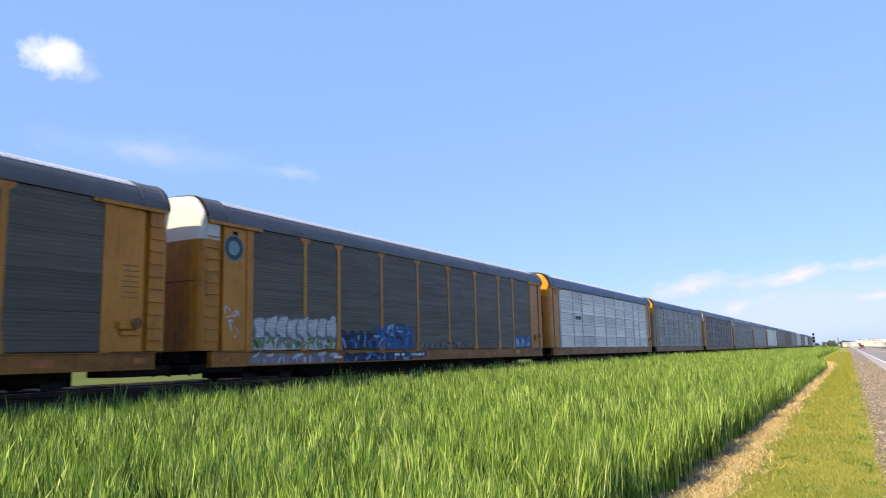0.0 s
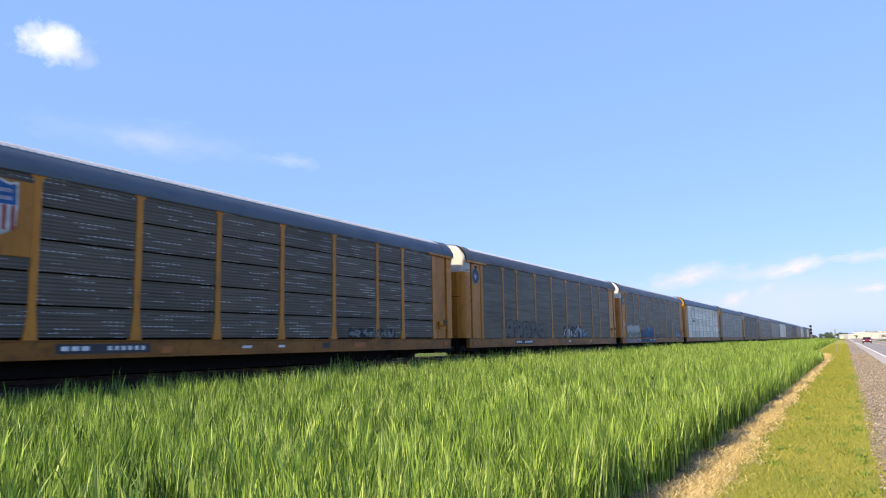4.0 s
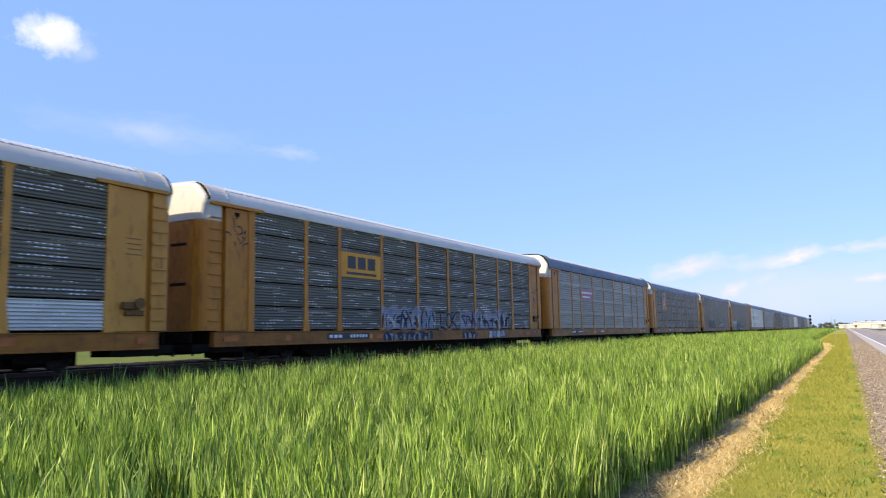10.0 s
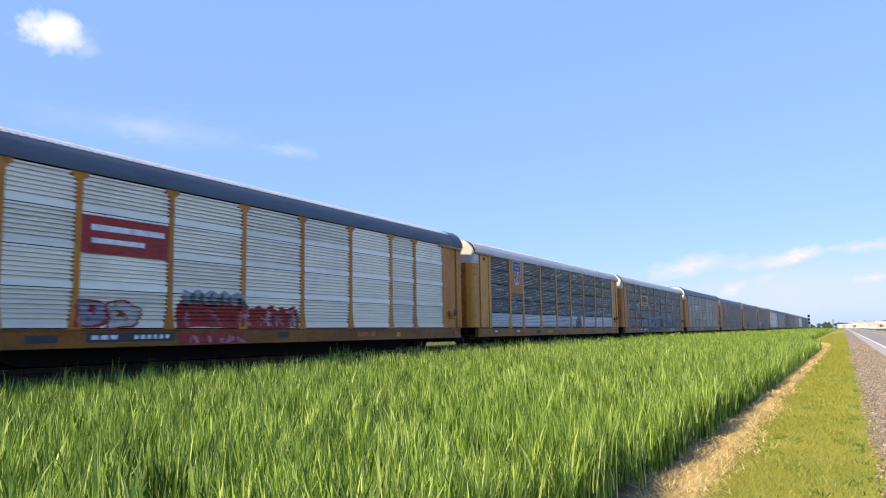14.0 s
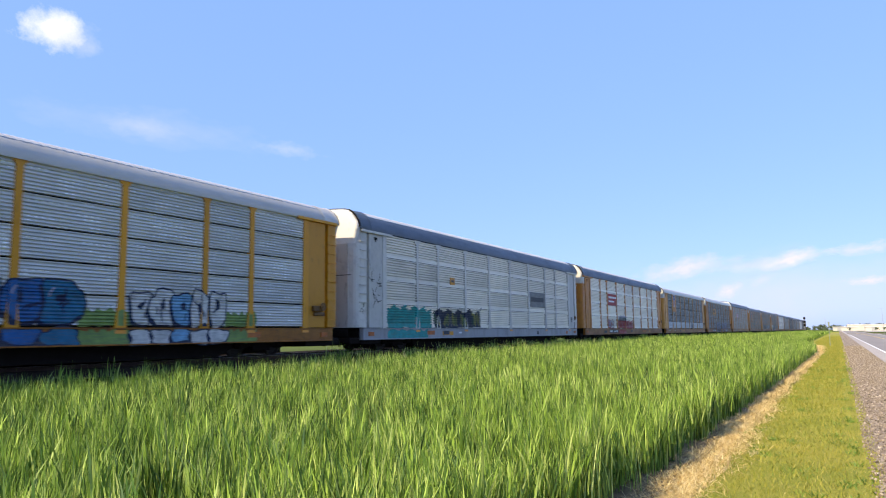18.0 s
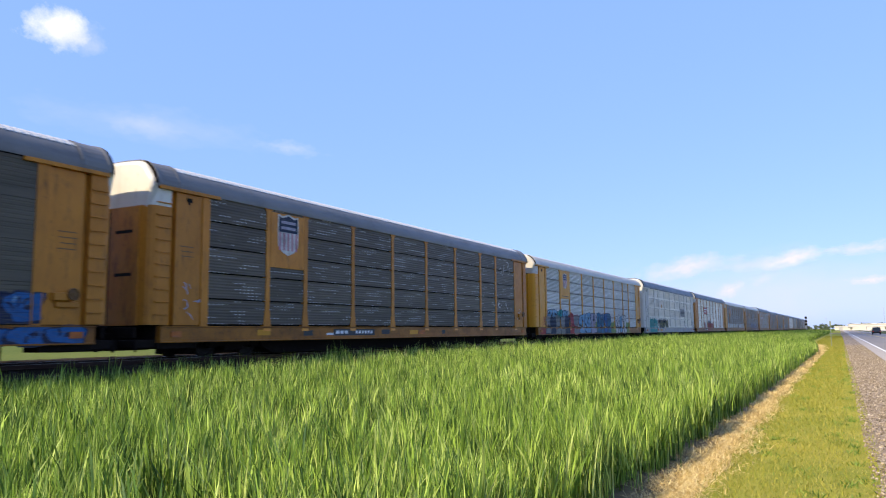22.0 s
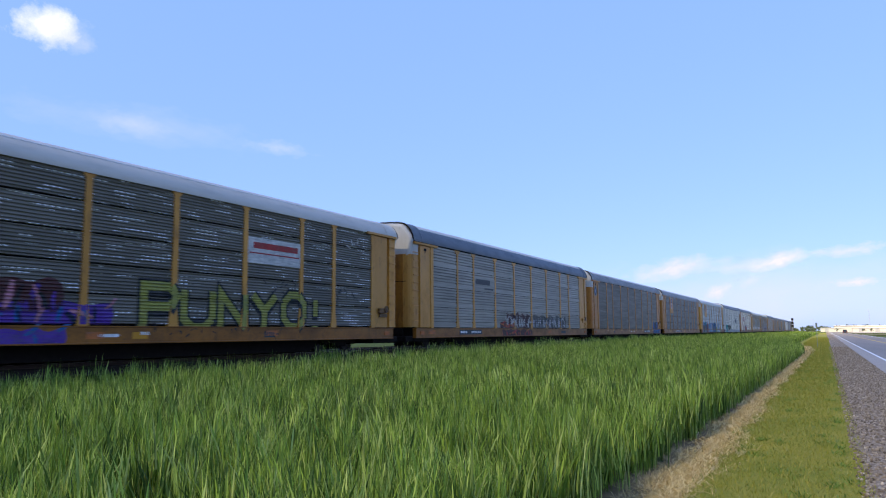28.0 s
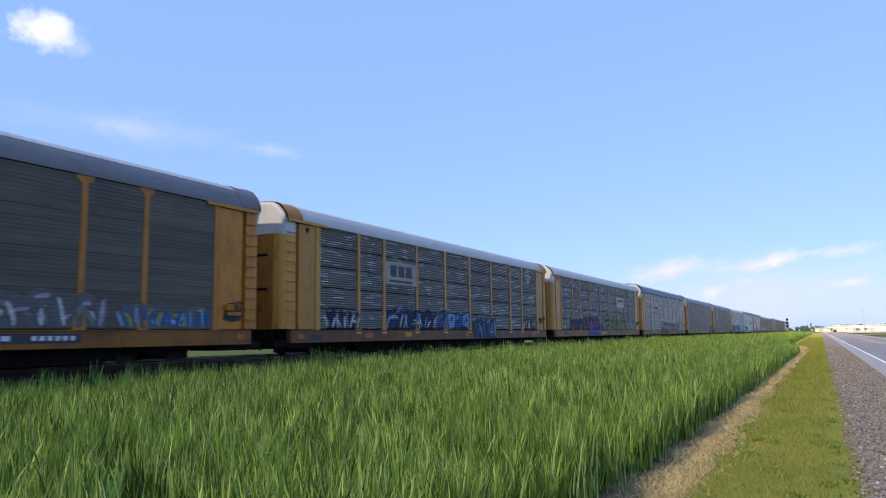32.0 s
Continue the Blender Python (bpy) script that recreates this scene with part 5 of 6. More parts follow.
def blades(x, y, z, h, w, lean, curl, mat, name, segs=3, heading=None):
    """Many tapered, bent blades as one mesh; all the arguments are arrays."""
    n = len(x)
    a = rng.uniform(0, 2 * np.pi, n) if heading is None else heading
    side = rng.uniform(0, 2 * np.pi, n)
    us = np.linspace(0, 1, segs + 1)
    vs = np.empty((n, 2 * segs + 1, 3))
    for i, u in enumerate(us):
        off = (lean * u + curl * u ** 2.4) * h
        px, py = x + np.cos(a) * off, y + np.sin(a) * off
        pz = z + h * (u - 0.35 * (lean + curl) ** 2 * u ** 2)
        wd = w * 0.5 * (1 - u ** 2.2)
        if i == segs:
            vs[:, 2 * i] = np.stack([px, py, pz], 1)
        else:
            vs[:, 2 * i] = np.stack([px - np.cos(side) * wd, py - np.sin(side) * wd, pz], 1)
            vs[:, 2 * i + 1] = np.stack([px + np.cos(side) * wd, py + np.sin(side) * wd, pz], 1)
    k = 2 * segs + 1
    quads = []
    for i in range(segs - 1):
        quads.append([2 * i, 2 * i + 1, 2 * i + 3, 2 * i + 2])
    tri = [2 * segs - 2, 2 * segs - 1, 2 * segs]
    per = np.array([v for q in quads for v in q] + tri)
    loops = (np.arange(n)[:, None] * k + per[None]).ravel()
    starts1 = np.array([4 * i for i in range(segs)])
    starts = (np.arange(n)[:, None] * len(per) + starts1[None]).ravel()
    me = bpy.data.meshes.new(name)
    me.vertices.add(n * k), me.loops.add(len(loops)), me.polygons.add(len(starts))
    me.vertices.foreach_set("co", vs.ravel())
    me.loops.foreach_set("vertex_index", loops.astype(np.int32))
    me.polygons.foreach_set("loop_start", starts.astype(np.int32))
    me.update(calc_edges=True)
    me.validate()
    me.materials.append(mat)
    return me


EDGE_Y, EDGE_X = [0, 8.6, 22.6, 53, 57, 66, 100, 300], [-2.0, -1.93, -1.74, -1.44, -1.5, -2.6, -3.3, -3.0]


def stand_edge(y):
    """Where the tall grass ends beside the straw; far out it draws back round a bare notch."""
    return np.interp(y, EDGE_Y, EDGE_X)


def swell(x, y):
    """Broad unevenness of the stand's height."""
    return 0.05 * np.sin(x * 1.1 + 0.7 * y) + 0.05 * np.sin(0.9 * y - 0.6 * x + 1.3) + 0.05 * np.sin(2.7 * x + 2.1 * y) + 0.04 * np.sin(4.3 * x - 3.4 * y + 0.8)


def bank(x, y):
    """Height of the ground across the field, rising to the track."""
    return np.interp(-x, [13.6, 14.0, 15.0], [0.02, 0.16, 0.5]) + np.interp(y, [16, 66, 400], [0, 0.36, 0.30]) * np.interp(-x, [3.0, 14.0, 15.0], [0, 1, 0])


def field(name, x0, x1, y0, y1, dens, wide, segs, hgt=0.72, edge=0.12, follow=True):
    n = int((x1 - x0) * (y1 - y0) * dens)
    k = max(10, n // 30)
    cx, cy = rng.uniform(x0, x1, k), rng.uniform(y0, y1, k)
    cx = np.where(cx > x1 - 0.6, cx + 0.5 * edge * np.sin(cy * 2.3) + 0.4 * edge * np.sin(cy * 5.1 + 1), cx)
    ch = hgt * (0.80 + 0.32 * rng.random(k) ** 0.8) + 0.7 * swell(cx, cy) + np.interp(-cx, [8, 13], [0, 0.12])
    ch -= 0.5 * np.clip(np.sin(1.9 * cx + 0.6 * cy) * np.sin(1.3 * cy - 0.8 * cx + 2) - 0.5, 0, 1) * np.interp(cy, [0, 3], [0, 1])
    ch -= np.interp(cy, [5, 11, 20], [0.10, 0.09, 0]) * np.interp(-cx, [6, 12], [0, 1])
    pick = rng.integers(0, k, n)
    spread = np.where(cx > x1 - 0.4, 0.05, 0.03 + 0.75 / math.sqrt(dens))[pick]
    x, y = cx[pick] + rng.normal(0, spread, n), cy[pick] + rng.normal(0, spread, n)
    if follow:
        x = x + (stand_edge(y) - x1) * np.clip((x - x0) / (x1 - x0), 0, 1) ** 3
    top = ch[pick] * rng.uniform(0.82, 1.15, n)
    leafy = rng.random(n) < 0.62
    # leaves spring from the upper part of the stalks, the rest are the stalks themselves
    z = np.where(leafy, top * rng.uniform(0.1, 0.6, n) ** 0.9, 0)
    h = np.where(leafy, rng.uniform(0.24, 0.44, n), top)
    lean = np.where(leafy, rng.uniform(0.02, 0.22, n), rng.uniform(0, 0.08, n))
    curl = np.where(leafy, rng.uniform(0.0, 0.30, n), rng.uniform(0, 0.12, n))
    w = wide * rng.uniform(0.7, 1.3, n) * np.where(leafy, 1.15, 0.7)
    head = rng.uniform(0, 6.3, n)
    me = blades(x, y, bank(x, y) + z, h, w, lean, curl, GRASS, name, segs, head)
    return tagged(new("tall_grass", me), "dense stand of tall bright green grass beside the track", "grass", kind="stuff")


field("grass_behind", -14.2, -2.22, -22, -1.0, 240, 0.034, 2)
field("grass_near", -14.2, -2.22, -1.0, 12, 780, 0.0185, 3)
field("grass_mid", -14.2, -2.22, 12, 26, 500, 0.022, 3)
field("grass_mid", -14.2, -2.22, 26, 48, 330, 0.024, 2)
field("grass_far", -14.2, -2.22, 48, 70, 190, 0.032, 2)
field("grass_far", -14.2, -2.22, 70, 130, 75, 0.05, 2)
field("grass_far", -14.2, -2.22, 130, 420, 16, 0.11, 2)
# tall tufts along the ballast
field("grass_tufts", -14.2, -12.6, 2, 40, 130, 0.016, 3, 0.88, follow=False)
# the close-set foot of the stand along the straw
field("grass_edge", -2.7, -2.2, 3, 30, 2600, 0.013, 3, 0.66, 0.05)
field("grass_edge", -2.7, -2.2, 30, 62, 900, 0.02, 2, 0.66, 0.05)
# pale heads standing above the rest
n = 300
sx, sy = rng.uniform(-14.3, -12.6, n), rng.uniform(16, 48, n)
sh = 0.86 + swell(sx, sy) + rng.uniform(0, 0.12, n) + bank(sx, sy)
tagged(new("seed_heads", blades(sx, sy, sh - 0.17, np.full(n, 0.19), np.full(n, 0.02), rng.uniform(0, 0.3, n), rng.uniform(0, 0.5, n), SEED, "seed_heads", 3)), "pale seed heads above the tall grass", "grass", kind="stuff")


def soil_material():
    m, nt, nn, l, p = nodes("shaded_soil")
    f = noise_tex(nt, coords(nt), 5, 5)
    l.new(mix(nt, (0.09, 0.06, 0.022), (0.22, 0.145, 0.058), gray(nt, f, 0.35, 0.65)), p.inputs["Base Color"])
    p.inputs["Roughness"].default_value = 1.0
    bump(nt, f, 0.6, 0.05, p)
    return m


def verge_material(name, a, b, c):
    m, nt, nn, l, p = nodes(name)
    co = coords(nt)
    f, g = noise_tex(nt, co, 0.6, 4), noise_tex(nt, co, 25, 6, 0.75)
    col = mix(nt, a, b, gray(nt, f, 0.35, 0.65))
    col = mix(nt, col, c, gray(nt, g, 0.48, 0.8))
    l.new(col, p.inputs["Base Color"])
    p.inputs["Roughness"].default_value, p.inputs["Specular IOR Level"].default_value = 1.0, 0.1
    bump(nt, g, 0.8, 0.04, p)
    return m


sxs, sys_ = np.linspace(-14.2, -1.95, 30), np.linspace(-23, 70, 78)
sv = [(x if k < 26 else float(stand_edge(y)) + 0.3 - 0.25 * (29 - k) + 0.05 * noise.noise((0, y * 0.9, 2)), y, float(bank(x, y)) + 0.008) for y in sys_ for k, x in enumerate(sxs)]
sf = [(a * 30 + k, a * 30 + k + 1, a * 30 + k + 31, a * 30 + k + 30) for a in range(77) for k in range(29)]
tagged(new("field_soil", mesh("field_soil", sv, sf, soil_material())), "dark soil under the tall grass", "soil", kind="structure")
tagged(new("verge", strip("verge", verge_material("verge_turf", (0.215, 0.235, 0.032), (0.34, 0.30, 0.05), (0.45, 0.365, 0.08)), -3.7, 0.3, 0.004, -45, 500, 0.05, 400)), "yellow-green mown grass verge", "verge", kind="structure")
STRAW_Y, STRAW_R = [0, 8.6, 22.6, 53, 58, 75, 100], [-1.24, -1.28, -1.38, -1.17, -1.15, -1.6, -2.4]


def straw_edge(y):
    return np.interp(y, STRAW_Y, STRAW_R)


ty = np.linspace(-10, 100, 500)
tv = []
for v in ty:
    l0, r0 = float(stand_edge(v)) + 0.16, float(straw_edge(v))
    l0, r0 = l0 + 0.05 * noise.noise((v * 0.8, 3, 1)) + 0.05 * noise.noise((v * 3.1, 5, 2)), r0 + 0.07 * noise.noise((v * 0.6, 8, 1)) + 0.06 * noise.noise((v * 2.7, 2, 9))
    tv += [(l0, v, 0.0), (l0 + 0.02, v, 0.014), (max(r0, l0 + 0.06) - 0.02, v, 0.014), (max(r0, l0 + 0.06), v, 0.0)]
tf = [(4 * i + j, 4 * i + j + 1, 4 * i + j + 5, 4 * i + j + 4) for i in range(len(ty) - 1) for j in range(3)]
tagged(new("straw_bed", mesh("straw_bed", tv, tf, verge_material("straw_bed", (0.50, 0.34, 0.12), (0.63, 0.45, 0.17), (0.72, 0.54, 0.24)))), "strip of dry cut straw along the grass", "straw", kind="structure")

n = 140000
y = -5 + 185 * rng.random(n) ** 2.2
x = straw_edge(y) + (0.36 - straw_edge(y)) * rng.uniform(-0.06, 1.0, n)
thin = np.where(x > 0.0, 0.6, 1.0)
h = rng.uniform(0.02, 0.07, n) * thin * rng.uniform(0.7, 1.5, n)
me = blades(x, y, np.zeros(n), h, 0.004 + 0.0004 * np.maximum(y, 0), rng.uniform(0.1, 0.8, n), rng.uniform(0, 0.6, n), TURF, "verge_grass", 2)
tagged(new("verge_grass", me), "short yellow-green mown grass with dry tips", "grass", kind="stuff")
n = 46000
y = -5 + 85 * rng.random(n) ** 1.7
l0, r0 = stand_edge(y) + 0.12, straw_edge(y) + 0.05
x = l0 + (r0 - l0) * np.clip(rng.normal(0.56, 0.3, n), -0.2, 1.5) + 0.06 * np.sin(y * 1.3) + 0.04 * np.sin(y * 3.7)
me = blades(x, y, np.full(n, 0.012) + 0.05 * rng.random(n), rng.uniform(0.05, 0.17, n), 0.0035 + 0.00042 * np.maximum(y, 0), rng.uniform(0.7, 1.7, n), rng.uniform(0, 0.8, n), STRAW, "straw", 2)
tagged(new("loose_straw", me), "loose dry straw lying along the edge of the grass", "straw", kind="stuff")
n = 4200
k = 120
cy, cx = 4.5 + 50 * rng.random(k) ** 1.6, 0.25 - 1.6 * rng.random(k) ** 1.5
pick = rng.integers(0, k, n)
big = rng.uniform(0.4, 1.3, k)[pick]
x, y = cx[pick] + rng.normal(0, 0.09, n) * big, cy[pick] + rng.normal(0, 0.16, n) * big
me = blades(x, y, np.zeros(n), rng.uniform(0.03, 0.09, n), np.full(n, 0.016), rng.uniform(0.3, 0.9, n), rng.uniform(0, 0.5, n), WEED, "weeds", 3)
tagged(new("weeds", me), "low green weeds in the mown verge", "weed", kind="stuff")


def pebbles(name, n, x0, x1, y0, y1, r0, r1, mat, label, z=0.006):
    base = bmesh.new()
    bmesh.ops.create_icosphere(base, subdivisions=1, radius=1.0)
    bv = np.array([v.co for v in base.verts])
    bt = np.array([[v.index for v in f.verts] for f in base.faces])
    base.free()
    x, y = rng.uniform(x0, x1, n), y0 + (y1 - y0) * rng.random(n) ** 1.7
    r = rng.uniform(r0, r1, n) ** 1.0
    sc = rng.uniform(0.55, 1.25, (n, 1, 3)) * r[:, None, None]
    jit = 1 + rng.uniform(-0.22, 0.22, (n, len(bv), 1))
    vs = bv[None] * jit * sc + np.stack([x, y, z + r * 0.3], 1)[:, None]
    me = bpy.data.meshes.new(name)
    loops = (np.arange(n)[:, None, None] * len(bv) + bt[None]).ravel()
    me.vertices.add(n * len(bv)), me.loops.add(len(loops)), me.polygons.add(len(loops) // 3)
    me.vertices.foreach_set("co", vs.ravel())
    me.loops.foreach_set("vertex_index", loops.astype(np.int32))
    me.polygons.foreach_set("loop_start", np.arange(0, len(loops), 3, dtype=np.int32))
    me.update(calc_edges=True)
    me.materials.append(mat)
    return tagged(new(name, me), label, "gravel", kind="stuff")


STONE = leaf("pebble_stone", [(0.0, (0.095, 0.07, 0.045)), (0.5, (0.235, 0.178, 0.118)), (0.9, (0.40, 0.318, 0.22)), (1.0, (0.60, 0.50, 0.38))], 0.9, 0.0)
pebbles("gravel_stones", 25000, 0.2, 1.85, -4, 80, 0.007, 0.022, STONE, "loose gray and brown gravel stones on the shoulder")
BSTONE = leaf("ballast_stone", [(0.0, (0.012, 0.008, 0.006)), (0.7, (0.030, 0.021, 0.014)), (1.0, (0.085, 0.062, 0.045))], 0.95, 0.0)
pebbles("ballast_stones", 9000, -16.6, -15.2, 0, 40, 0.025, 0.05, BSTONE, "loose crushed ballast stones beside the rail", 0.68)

# ---- signal, posts, far buildings and trees ----
movers = []
GALV = plain("galvanised_steel", (0.4, 0.4, 0.39), 0.5, 0.6)
SIGN_GREEN = plain("sign_back", (0.22, 0.25, 0.2), 0.6, 0.2)


def cyl(name, mat, r, z0, z1, x=0, y=0, seg=10, r1=None):
    r1 = r if r1 is None else r1
    vs = [(x + q * math.cos(2 * math.pi * i / seg), y + q * math.sin(2 * math.pi * i / seg), z) for q, z in ((r, z0), (r1, z1)) for i in range(seg)]
    fs = [(i, (i + 1) % seg, seg + (i + 1) % seg, seg + i) for i in range(seg)] + [tuple(range(seg))[::-1], tuple(range(seg, 2 * seg))]
    return mesh(name, vs, fs, mat)


def rail_signal(x, y):
    s = tagged(new("railway_signal"), "black three-lens railway signal on a steel mast", "railway signal")
    s.location = (x, y, 0)
    piece("mast", cyl("mast", GALV, 0.12, 0, 7.0), s)
    piece("base", boxes("base", BALLAST, (-0.5, 0.5, -0.5, 0.5, -0.1, 0.35), bevel=0.04), s)
    for z in (6.9, 5.3, 3.7):
        hd = piece("signal_head", boxes("signal_head", BLACK, (-0.5, 0.5, -0.25, 0.1, z - 0.55, z + 0.55), bevel=0.15), s, label="black signal head with hooded lens")
        piece("hood", cyl("hood", BLACK, 0.14, 0, 0.3), hd, (0, -0.26, z)).rotation_euler = (radians(90), 0, 0)
    piece("ladder", boxes("ladder", GALV, (-0.25, -0.2, 0.2, 0.25, 0.3, 6.4), (0.2, 0.25, 0.2, 0.25, 0.3, 6.4), *[(-0.25, 0.25, 0.2, 0.25, 0.6 + 0.4 * i, 0.64 + 0.4 * i) for i in range(14)]), s)


rail_signal(-13.9, 390)


def sign_post(x, y):
    s = tagged(new("sign_post"), "thin steel roadside post with a small narrow sign", "sign post")
    s.location = (x, y, 0)
    piece("post", boxes("post", SIGN_GREEN, (-0.025, 0.025, -0.02, 0.02, 0, 2.3)), s)
    piece("sign", boxes("sign", SIGN_GREEN, (-0.08, 0.08, -0.035, -0.02, 1.85, 2.3), bevel=0.004), s, label="small narrow sign plate")


sign_post(-0.74, 77)


def light_pole(x, y, h):
    s = tagged(new("light_pole"), "tall slender far-off lamp pole", "street lamp")
    s.location = (x, y, -0.2)
    piece("pole", cyl("pole", GALV, 0.16, 0, h, r1=0.08), s)
    piece("arm", boxes("arm", GALV, (-2.0, 0.1, -0.06, 0.06, h - 0.1, h + 0.02)), s)


for x, y, h in ((30, 640, 17), (52, 700, 18), (-8, 620, 10)):
    light_pole(x, y, h)
CREAM = plain("cream_cladding", (0.56, 0.51, 0.43), 0.6, 0, 0.15, 0.06)
ROOFW = plain("white_membrane_roof", (0.60, 0.57, 0.53), 0.6, 0, 0.1, 0.1)
DARKGLASS = plain("gray_bay_doors", (0.35, 0.34, 0.33), 0.4, 0, 0.3, 0.3)


def warehouse(x0, x1, y, depth, h, label):
    b = tagged(new("warehouse"), label, "building")
    b.location = ((x0 + x1) / 2, y, -0.3)
    w = (x1 - x0) / 2
    piece("wall", boxes("wall", CREAM, (-w, w, 0, depth, 0, h)), b)
    piece("roof", boxes("roof", ROOFW, (-w - 0.5, w + 0.5, -0.5, depth + 0.5, h, h + 0.7), bevel=0.1), b)
    k = max(2, int(2 * w / 9))
    dm = boxes("dock_door", DARKGLASS, (-1.6, 1.6, -0.08, 0.0, 0.4, 3.4))
    for i in range(k):
        if random.random() < 0.3:
            piece("dock_door", dm, b, (-w + (i + 0.5) * 2 * w / k, 0, 0))


warehouse(8, 60, 820, 60, 5.6, "long low cream warehouse with a white flat roof")
warehouse(62, 130, 860, 60, 6.4, "far white warehouse with a flat roof")
warehouse(-4, 16, 760, 30, 3.4, "small low cream warehouse building")
warehouse(20, 44, 700, 24, 3.2, "low pale outbuilding before the warehouse")

BARK = plain("bark", (0.09, 0.07, 0.05), 0.9)
# leaf colour lightened and grayed to carry the distant haze
CROWN = leaf("hazed_tree_leaves", [(0.0, (0.06, 0.08, 0.04)), (0.6, (0.11, 0.14, 0.07)), (1.0, (0.16, 0.19, 0.10))], 0.6, 0.25)


def tree_parts(h, seed):
    r = np.random.default_rng(seed)
    tr = []
    bm = bmesh.new()
    limbs = [((0, 0, 0), (0, 0, h * 0.55), 0.03 * h)] + [((0, 0, h * (0.25 + 0.08 * i)), (h * 0.22 * math.cos(i * 2.1 + seed), h * 0.22 * math.sin(i * 2.1 + seed), h * (0.5 + 0.09 * i)), 0.012 * h) for i in range(5)]
    vs, fs = [], []
    for a, b, q in limbs:
        o = len(vs)
        for p, rr in ((a, q), (b, q * 0.35)):
            vs += [(p[0] + rr * math.cos(k * math.pi / 3), p[1] + rr * math.sin(k * math.pi / 3), p[2]) for k in range(6)]
        fs += [(o + k, o + (k + 1) % 6, o + 6 + (k + 1) % 6, o + 6 + k) for k in range(6)]
    bm.free()
    trunk = mesh("trunk", vs, fs, BARK)
    n = 900
    cl = r.normal(0, 1, (14, 3)) * (h * 0.19, h * 0.19, h * 0.15) + (0, 0, h * 0.66)
    c = cl[r.integers(0, 14, n)] + r.normal(0, h * 0.075, (n, 3))
    c[:, 2] = np.clip(c[:, 2], h * 0.18, h * 1.02)
    d1, d2 = r.normal(0, 1, (n, 3)), r.normal(0, 1, (n, 3))
    s = h * 0.035
    d1 *= s / np.linalg.norm(d1, axis=1)[:, None]
    d2 *= s / np.linalg.norm(d2, axis=1)[:, None]
    vv = np.stack([c - d1, c + d2, c + d1, c - d2], 1).reshape(-1, 3)
    crown = mesh("crown", vv.tolist(), [(4 * i, 4 * i + 1, 4 * i + 2, 4 * i + 3) for i in range(n)], CROWN)
    return trunk, crown


kinds_t = [tree_parts(9, s) for s in range(3)]


def tree(x, y, k, scale):
    t = tagged(new("tree"), "gray-green leafy tree on the horizon, its leaf colour paled for haze", "tree", "trees along the horizon")
    t.location, t.rotation_euler, t.scale = (x, y, -0.3), (0, 0, random.uniform(0, 6)), (scale, scale, scale)
    piece("trunk", kinds_t[k][0], t)
    piece("crown", kinds_t[k][1], t)


for i in range(46):
    yy = random.uniform(560, 760)
    tree(yy * random.uniform(-0.06, -0.012), yy, i % 3, random.uniform(0.25, 0.5))
for i in range(40):
    yy = random.uniform(1000, 1200)
    tree(yy * random.uniform(-0.03, 0.12), yy, i % 3, random.uniform(0.7, 1.05))


for x, y in ((58, 425), (63, 432), (70, 428), (77, 436), (84, 430), (24, 600), (29, 606), (8, 640)):
    tree(x, y, int(x) % 3, random.uniform(0.22, 0.36))


# ---- vehicles on the road ----
GLASS = plain("dark_window_glass", (0.02, 0.022, 0.025), 0.08, 0, 0.1)
TYRE = plain("tyre_rubber", (0.02, 0.02, 0.02), 0.85)
LAMP = plain("lamp_lens", (0.8, 0.8, 0.75), 0.2, 0, 0.05)
TAIL = plain("tail_lens", (0.35, 0.01, 0.01), 0.25, 0, 0.05)


